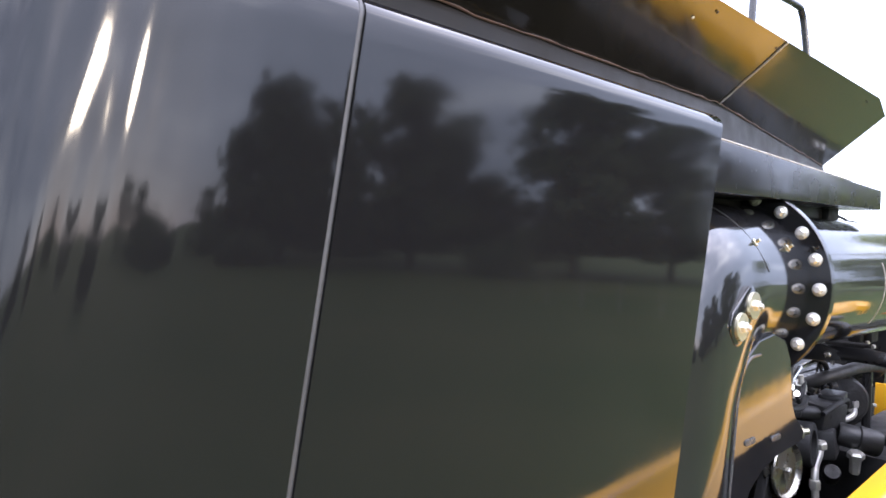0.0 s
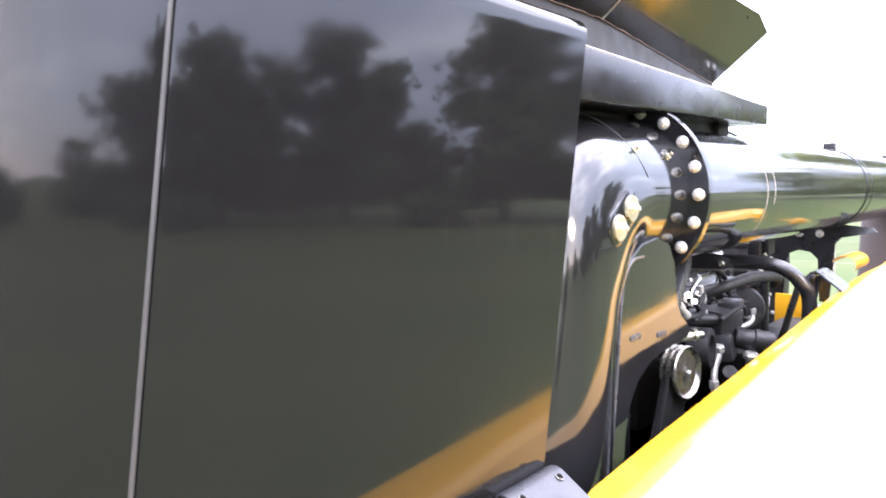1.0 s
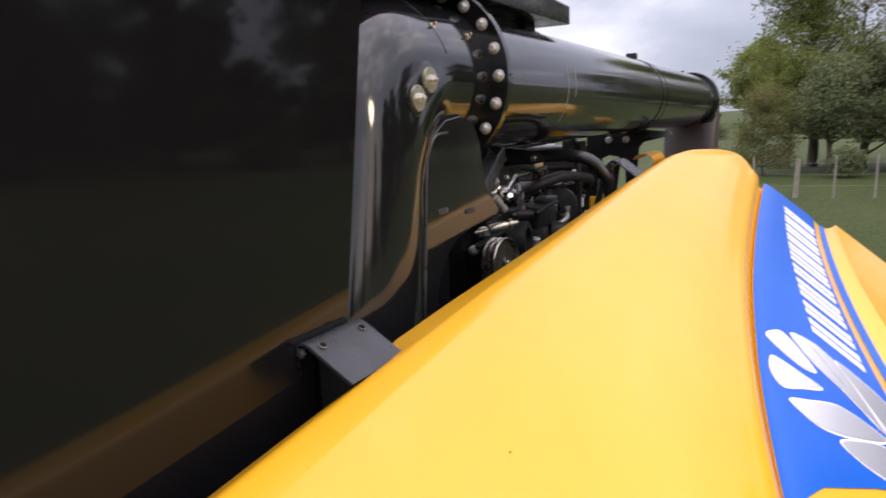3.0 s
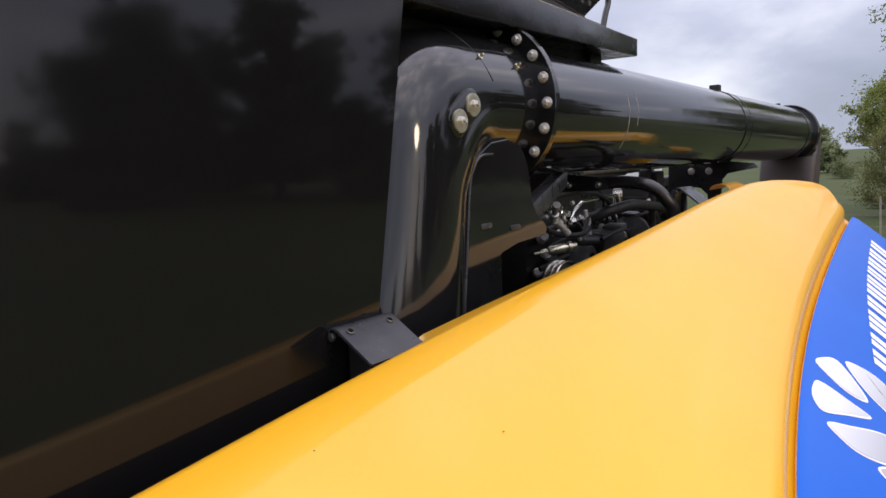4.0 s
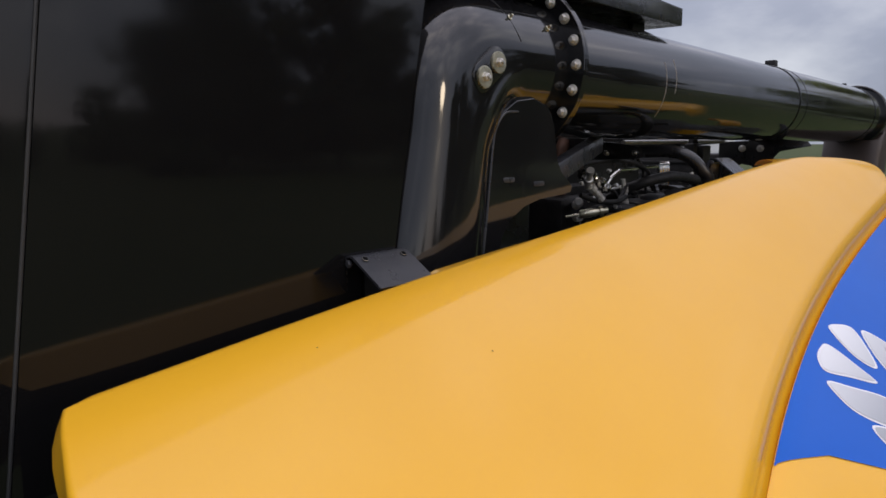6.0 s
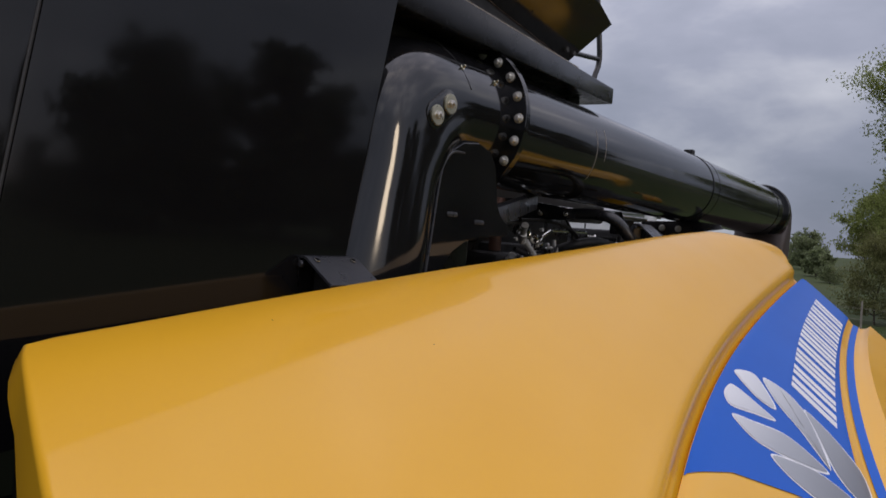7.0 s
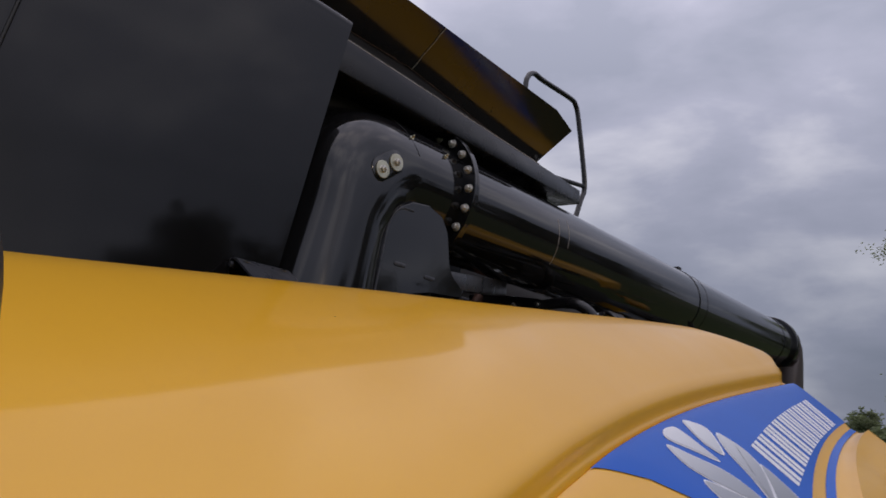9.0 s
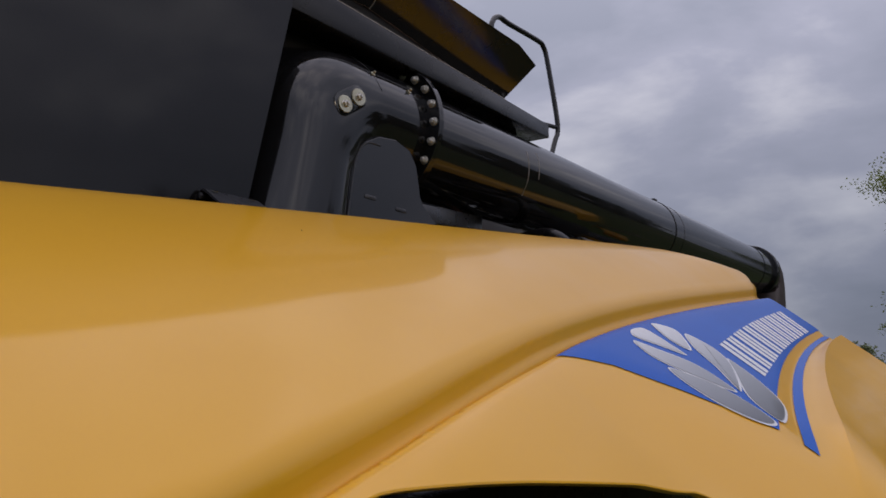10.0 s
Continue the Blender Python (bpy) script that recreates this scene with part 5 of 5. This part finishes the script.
def wheel(x0, x1, y, radius, width_label):
    """A lugged tyre on a yellow rim."""
    hub = tagged(new("wheel"), "")
    hub.parent = combine
    bm = bmesh.new()
    w = x1 - x0
    prof = [(radius * 0.55, 0.04), (radius * 0.7, 0.0), (radius * 0.88, 0.02), (radius * 0.95, 0.08), (radius * 0.96, w / 2), (radius * 0.95, w - 0.08), (radius * 0.88, w - 0.02), (radius * 0.7, w), (radius * 0.55, w - 0.04)]
    m = Matrix.Translation((x0, y, radius)) @ along((1, 0, 0))
    bm_lathe(bm, prof, m, 64)
    for k in range(44):
        g = 2 * math.pi * k / 44
        side = k % 2
        c = (x0 + w * (0.28 if side else 0.72), y + radius * 0.965 * math.cos(g), radius + radius * 0.965 * math.sin(g))
        q = Matrix.Translation(c) @ pose(0, 0, 0, math.degrees(g)) @ pose(0, 0, 0, 0, 0, 0) @ pose(0, 0, 0, 0, 40 if side else -40, 0).inverted() @ Matrix.Diagonal((w * 0.55, 0.07, 0.07, 1))
        bmesh.ops.create_cube(bm, size=1.0, matrix=q)
    tyre = part("tyre", bm, RUBBER, hub, "black lugged tyre", sharp=40)
    bm = bmesh.new()
    bm_lathe(bm, [(0.0, w * 0.55), (radius * 0.2, w * 0.55), (radius * 0.25, w * 0.7), (radius * 0.5, w * 0.85), (radius * 0.56, w * 0.9), (radius * 0.56, w * 0.1)], m, 48)
    part("rim", bm, YELLOW, hub, "yellow steel rim")


def build_mirror():
    """The rounded back of a rear-view mirror that hangs beside the shield's front end, on its arm."""
    bm = bmesh.new()
    centre = Vector((1.433, -1.793, 2.482))
    rings = []
    for k in range(19):
        a = math.pi * k / 18
        rings.append((0.1 * math.sin(a), -0.1 * math.cos(a)))
    bm_lathe(bm, rings, Matrix.Translation(centre) @ along((0.3, -1, 0.1)), 48)
    mirror = part("mirror_housing", bm, MIRROR_BLACK, combine, "rounded black plastic mirror housing", sharp=60)
    bm = bmesh.new()
    bm_tube(bm, spline([centre + Vector((-0.02, -0.06, -0.02)), centre + Vector((-0.10, -0.25, -0.10)), (1.10, -2.25, 2.25), (0.70, -2.35, 2.20), (0.10, -2.35, 2.30)], 6), 0.016, 10)
    part("mirror_arm", bm, SATIN_BLACK, mirror, "dark bent mirror arm")


build_side_panel()
build_mirror()
build_tank()
build_auger()
build_shields()
build_engine()
wheel(0.62, 1.32, -0.85, 1.02, "front")
wheel(0.55, 1.0, 3.6, 0.65, "rear")


# ---- ground, fence, trees ----
def ground_height(x, y):
    """Level near the machine, rising to low hills far off."""
    d = math.hypot(x, y)
    return 0.0 if d < 60 else min(1.0, (d - 60) / 300) * (3.5 + 2.5 * math.sin(x * 0.006 + 1.0) + 1.5 * math.sin(y * 0.011))


def build_ground():
    radii = [0, 1.5, 3, 6, 10, 15, 22, 30, 40, 55, 75, 100, 140, 200, 300, 450, 700, 1100, 1800, 3000]
    n = 96
    verts = [(0, 0, 0)]
    for r in radii[1:]:
        for k in range(n):
            a = 2 * math.pi * k / n
            x, y = r * math.cos(a), r * math.sin(a)
            verts.append((x, y, ground_height(x, y)))
    faces = [(0, 1 + k, 1 + (k + 1) % n) for k in range(n)]
    for i in range(len(radii) - 2):
        for k in range(n):
            a, b = 1 + i * n, 1 + (i + 1) * n
            faces.append((a + k, b + k, b + (k + 1) % n, a + (k + 1) % n))
    return tagged(add("ground", to_mesh("ground", verts, faces, GRASS)), "green mown meadow", "ground", kind="structure")


def build_grass():
    """Short tufts over the part of the meadow that lies nearest the machine's rear."""
    rng = np.random.default_rng(5)
    n = 150000
    y = 5.0 + 30.0 * rng.random(n) ** 1.3
    x = -3.0 + (y * 0.72 + 2.0) * rng.random(n) + rng.normal(0, 0.4, n)
    h = 0.008 + 0.016 * rng.random(n)
    a = rng.random(n) * 2 * math.pi
    w = 0.005 + 0.007 * rng.random(n)
    lean = rng.normal(0, 0.03, (n, 2))
    verts = np.zeros((n, 3, 3))
    verts[:, 0] = np.stack([x - w * np.cos(a), y - w * np.sin(a), np.zeros(n)], 1)
    verts[:, 1] = np.stack([x + w * np.cos(a), y + w * np.sin(a), np.zeros(n)], 1)
    verts[:, 2] = np.stack([x + lean[:, 0], y + lean[:, 1], h], 1)
    me = bpy.data.meshes.new("grass")
    me.from_pydata(verts.reshape(-1, 3).tolist(), [], np.arange(3 * n).reshape(-1, 3).tolist())
    me.materials.append(BLADE)
    tagged(add("grass", me), "short green meadow grass", "grass", kind="stuff")


def build_fence():
    fence = tagged(new("fence"), "light wooden stake fence with thin wires on the meadow", "fence")
    rng = random.Random(8)
    tops = []
    xs = [-8.5, -6.7, -4.9, -3.0, -1.15, 0.25, 1.45, 2.70, 3.90, 5.1, 6.4, 7.7, 9.0, 10.4, 12.0, 14.0, 16.0, 18.0, 20.0, 22.0]
    for i, x in enumerate(xs):
        y = 25.9 + 0.02 * x + (0.5 if x < 0 else 0) - 0.16 * max(0.0, x - 5)
        thick = 0.085 if i == 5 else 0.035
        bm = bmesh.new()
        lean = rng.uniform(-0.05, 0.05)
        line = [Vector((x + lean * k / 4 + (0.06 * k / 4 if i == 5 else 0), y, -0.05 + (1.5 + rng.uniform(-0.05, 0.1) * (k == 4)) * k / 4)) for k in range(5)]
        bm_tube(bm, line, [thick * f for f in (1.05, 1.0, 0.97, 0.93, 0.8)], 8)
        part("post", bm, POST_WOOD, fence)
        tops.append((x, y))
    for z in (0.45, 0.85, 1.25):
        bm = bmesh.new()
        bm_tube(bm, [Vector((x, y - 0.05, z)) for x, y in tops], 0.004, 5)
        part("wire", bm, WIRE, fence)
    # a weathered post standing alone, nearer the machine
    bm = bmesh.new()
    bm_tube(bm, [Vector((2.14 + 0.02 * z, 7.4, z)) for z in (-0.1, 0.1, 0.3, 0.5, 0.7, 0.9, 1.1, 1.19)] + [Vector((2.165, 7.4, 1.215))], [0.088, 0.085, 0.083, 0.082, 0.080, 0.080, 0.078, 0.074, 0.055], 14)
    for v in bm.verts:
        v.co += Vector((noise.noise(v.co * 6), noise.noise(v.co * 6 + Vector((9, 0, 0))), 0)) * 0.02
    ob = part("wooden_post", bm, STUMP_WOOD)
    tagged(ob, "short weathered wooden post in the grass", "post")


def tree(x, y, height, crown_base, width, leaf_mat, leaves, seed, leaf_size=0.2, label="", trunk=0.25, airy=0.5, bare=0, tiers=None, dense=1.0):
    """A tapered trunk with forking limbs; the crown is many small leaves in uneven clumps at the limb ends."""
    rng = random.Random(seed)
    nrng = np.random.default_rng(seed)
    thing = tagged(new("tree"), label, "tree")
    thing.location = (x, y, ground_height(x, y))
    bm = bmesh.new()
    top = Vector((rng.uniform(-0.06, 0.06) * height, rng.uniform(-0.05, 0.05) * height, height * 0.80))
    spine = spline([(0, 0, -0.2), (rng.uniform(-0.1, 0.1), 0, height * 0.2), (top.x * 0.4 + rng.uniform(-0.3, 0.3), top.y * 0.4, height * 0.5), top], 5)
    bm_tube(bm, spine, [trunk * (1 - 0.78 * k / (len(spine) - 1)) for k in range(len(spine))], 9)
    tips = []
    # limbs: (low, high, reach, number) for each storey of the crown
    storeys = tiers or [(crown_base, height * 0.97, width * 0.5, int((11 + width) * dense))]
    count = 0
    for low, high, reach_most, number in storeys:
        for k in range(number):
            a = count * 2.4 + rng.uniform(-0.5, 0.5)
            count += 1
            f = (k + rng.uniform(0.2, 0.8)) / number
            z = low + (high - low) * f
            shape = math.sqrt(max(0.12, 1 - (1.5 * f - 0.55) ** 2)) if not tiers else math.sqrt(max(0.1, 1 - f * f))
            reach = reach_most * shape * rng.uniform(0.55, 1.05)
            end = Vector((math.cos(a) * reach + top.x * z / height, math.sin(a) * reach + top.y * z / height, z))
            from_z = max(height * 0.12, min(height * 0.76, z - reach * rng.uniform(0.5, 0.95) - 0.03 * height))
            start = min(spine, key=lambda p: abs(p.z - from_z))
            mid = start.lerp(end, 0.5) + Vector((rng.uniform(-0.2, 0.2), rng.uniform(-0.2, 0.2), -0.08 * reach + rng.uniform(-0.1, 0.2)))
            line = spline([start, mid, end], 4)
            r0 = trunk * (1 - 0.78 * start.z / height) * 0.5
            bm_tube(bm, line, [max(0.012, r0 * (1 - 0.85 * j / (len(line) - 1))) for j in range(len(line))], 6)
            tips.append((end, reach))
            for _ in range(4):
                g = rng.uniform(0.4, 0.98)
                p = line[min(len(line) - 1, int(g * (len(line) - 1)))]
                q = p + Vector((rng.uniform(-1, 1), rng.uniform(-1, 1), rng.uniform(-0.3, 0.8))) * (0.11 * width * rng.uniform(0.5, 1.2))
                bm_tube(bm, spline([p, p.lerp(q, 0.5) + Vector((0, 0, rng.uniform(-0.1, 0.1))), q], 3), [max(0.008, r0 * e) for e in (0.4, 0.34, 0.28, 0.24, 0.2, 0.15, 0.1)], 5)
                tips.append((q, reach * 0.7))
    # clumps along the upper trunk close the middle of the crown
    if not tiers and not bare:
        for k in range(7):
            p = spine[int((0.45 + 0.55 * k / 6) * (len(spine) - 1))]
            tips.append((p + Vector((rng.uniform(-1, 1), rng.uniform(-1, 1), rng.uniform(0, 1))) * 0.09 * width, width * 0.3))
        tips.append((top + Vector((0, 0, height * 0.12)), width * 0.3))
    part("trunk", bm, BARK, thing, sharp=60)
    keep = tips if not bare else [t for i, t in enumerate(tips) if i % bare]
    centres = np.array([tuple(p) for p, _ in keep])
    sizes = np.array([0.095 * width * rng.uniform(0.5, 1.3) + 0.25 for _ in keep])
    weight = sizes ** 2 / (sizes ** 2).sum()
    pick = nrng.choice(len(keep), leaves, p=weight)
    d = nrng.normal(0, 1, (leaves, 3))
    d /= np.linalg.norm(d, axis=1)[:, None]
    # small twig clusters inside each clump keep the outline ragged
    twig = nrng.normal(0, 1, (len(keep), 26, 3))
    twig /= np.linalg.norm(twig, axis=2)[:, :, None]
    twig *= (0.25 + 1.05 * nrng.random((len(keep), 26, 1)))
    # each clump has a lean and a stretch of its own
    twig *= 0.6 + 0.9 * nrng.random((len(keep), 1, 3))
    which = nrng.integers(0, 26, leaves)
    pos = centres[pick] + (twig[pick, which] * np.array([1.0, 1.0, 0.62]) + d * (0.16 + 0.22 * nrng.random((leaves, 1))) * airy) * sizes[pick][:, None]
    pos[:, 2] = np.maximum(pos[:, 2], crown_base * 0.75)
    size = leaf_size * (0.6 + 0.8 * nrng.random(leaves))
    a = nrng.normal(0, 1, (leaves, 3))
    a /= np.linalg.norm(a, axis=1)[:, None]
    b = np.cross(a, nrng.normal(0, 1, (leaves, 3)))
    b /= np.linalg.norm(b, axis=1)[:, None]
    verts = np.stack([pos - a * size[:, None] * 0.6, pos + b * size[:, None] * 0.26, pos + a * size[:, None] * 0.6, pos - b * size[:, None] * 0.26], 1)
    me = bpy.data.meshes.new("crown")
    me.from_pydata(verts.reshape(-1, 3).tolist(), [], np.arange(4 * leaves).reshape(-1, 4).tolist())
    me.materials.append(leaf_mat)
    add("crown", me, thing)
    return thing


def build_trees():
    # the tall tree and its neighbours behind the fence
    tree(0.6, 42, 15.1, 4.0, 8.6, LEAF_LIGHT, 60000, 21, 0.135, "tall tree with a light green open crown", 0.30, 0.9, tiers=[(12.3, 14.8, 4.1, 30), (9.4, 11.6, 2.6, 12), (4.8, 8.6, 3.4, 22)])
    tree(-8.9, 123, 12.6, 3.5, 12.0, LEAF_LIGHT, 26000, 22, 0.34, "light green rounded tree far off on the meadow", 0.30, 0.9, dense=1.4)
    tree(1.3, 37, 5.6, 2.3, 3.8, LEAF_DARK, 20000, 23, 0.125, "dense dark green tree behind the fence", 0.16, 1.8, dense=1.4)
    tree(5.4, 38, 7.4, 2.0, 6.2, LEAF_DARK, 42000, 24, 0.145, "dense dark green tree behind the fence", 0.22, 1.9, dense=1.1)
    tree(3.1, 45, 11.4, 4.5, 7.0, LEAF_OLIVE, 6000, 25, 0.12, "half-bare tree with thin branches", 0.2, 0.9, bare=2, dense=1.5)
    tree(3.0, 40, 6.6, 2.2, 4.0, LEAF_DARK, 17000, 20, 0.14, "dark green tree behind the fence", 0.16, 1.9, dense=1.1)
    tree(6.6, 44, 13.0, 6.0, 8.0, LEAF_OLIVE, 11000, 31, 0.13, "tall open tree with sparse leaves", 0.24, 1.0, dense=1.5)
    tree(-1.5, 36, 4.4, 0.5, 3.0, LEAF_OLIVE, 16000, 26, 0.085, "low yellowish tree behind the fence", 0.05, 1.2, dense=1.3)
    tree(-0.5, 40, 6.2, 2.6, 4.0, LEAF_LIGHT, 24000, 19, 0.10, "light green young tree behind the fence", 0.07, 1.0, dense=1.4)
    tree(9.0, 42, 11.6, 1.6, 8.0, LEAF_DARK, 60000, 27, 0.13, "tall dark green tree", 0.28, 0.9, dense=1.6)
    tree(2.1, 34.3, 1.4, 0.2, 1.5, LEAF_DARK, 6000, 28, 0.08, "small dark bush by the fence", 0.04)
    tree(-9.2, 80, 1.9, 0.2, 2.8, LEAF_DARK, 4000, 29, 0.14, "small dark bush far off on the meadow", 0.05)
    # trees along the far side of the field beside the machine
    tree(33.0, 44.0, 17.4, 2.4, 14.0, LEAF_DEEP, 40000, 36, 0.42, "tall dark tree at the field's edge", 0.45, 0.8)
    tree(26.4, 49.0, 14.0, 2.0, 9.4, LEAF_DEEP, 18000, 32, 0.40, "dark green tree at the field's edge", 0.36, 0.8)
    tree(42.7, 33.7, 15.2, 1.8, 13.0, LEAF_DEEP, 40000, 33, 0.42, "broad dark tree at the field's edge", 0.48, 0.8)
    tree(47.8, 25.3, 13.8, 1.8, 14.0, LEAF_DEEP, 42000, 34, 0.42, "broad dark tree at the field's edge", 0.48, 0.8)
    tree(38.5, 38.8, 8.0, 1.2, 6.4, LEAF_DEEP, 10000, 35, 0.36, "small dark green tree", 0.22, 0.8)
    for k, (x, y, h, w) in enumerate(((58.0, 37.0, 3.6, 11.0), (45.0, 20.0, 2.4, 6.0), (33.0, 34.4, 2.2, 5.0), (48.0, 57.0, 4.2, 12.0), (62.0, 24.0, 3.8, 12.0), (66.0, 11.0, 3.8, 12.0))):
        tree(x, y, h, 0.2, w, LEAF_DEEP, 7000, 90 + k, 0.34, "low dark bush under the trees", 0.08, 0.8)
    # far trees on the low hills
    for k, (x, y, h) in enumerate(((-12.3, 92.5, 3.2), (-16.5, 112, 4.6), (-20, 130, 6.0), (90, 55, 9.0), (98, 35, 8.0), (104, 14, 9.0), (100, -8, 8.5), (92, -30, 9.5), (80, 75, 8.0))):
        tree(x, y, h, h * 0.18, h * 1.15, LEAF_DARK if y > 80 else LEAF_DEEP, 3600, 50 + k, 0.45, "dark rounded tree far off on the meadow", 0.2, 0.8)
    rng = random.Random(2)
    for k in range(7):
        tree(34 + rng.uniform(-4, 8), -6 - 9 * k + rng.uniform(-2, 2), rng.uniform(3.0, 4.5), 0.8, rng.uniform(4, 6), LEAF_DEEP, 4000, 70 + k, 0.34, "dark tree in a row beside the meadow", 0.25, 0.7)


def build_shed():
    shed = tagged(new("shed"), "white sheet-clad farm shed with a grey roof on the meadow", "shed")
    shed.matrix_basis = pose(-21.5, 47.0, 0, 0, 0, 12)
    bm = bmesh.new()
    bm_box(bm, (0, 0, 2.6), (9.0, 6.0, 5.2), bevel=0.03)
    part("wall", bm, SHED_WHITE, shed)
    bm = bmesh.new()
    bm_plate(bm, [(-3.4, 5.1), (0, 6.1), (3.4, 5.1), (3.4, 5.25), (0, 6.25), (-3.4, 5.25)], -4.8, 4.8, "x")
    part("roof", bm, SHED_ROOF, shed, smooth=False)
    bm = bmesh.new()
    bm_box(bm, (1.5, -3.05, 1.5), (2.6, 0.06, 3.0), bevel=0.01)
    part("door", bm, SHED_ROOF, shed)


build_ground()
build_grass()
build_fence()
build_trees()
build_shed()
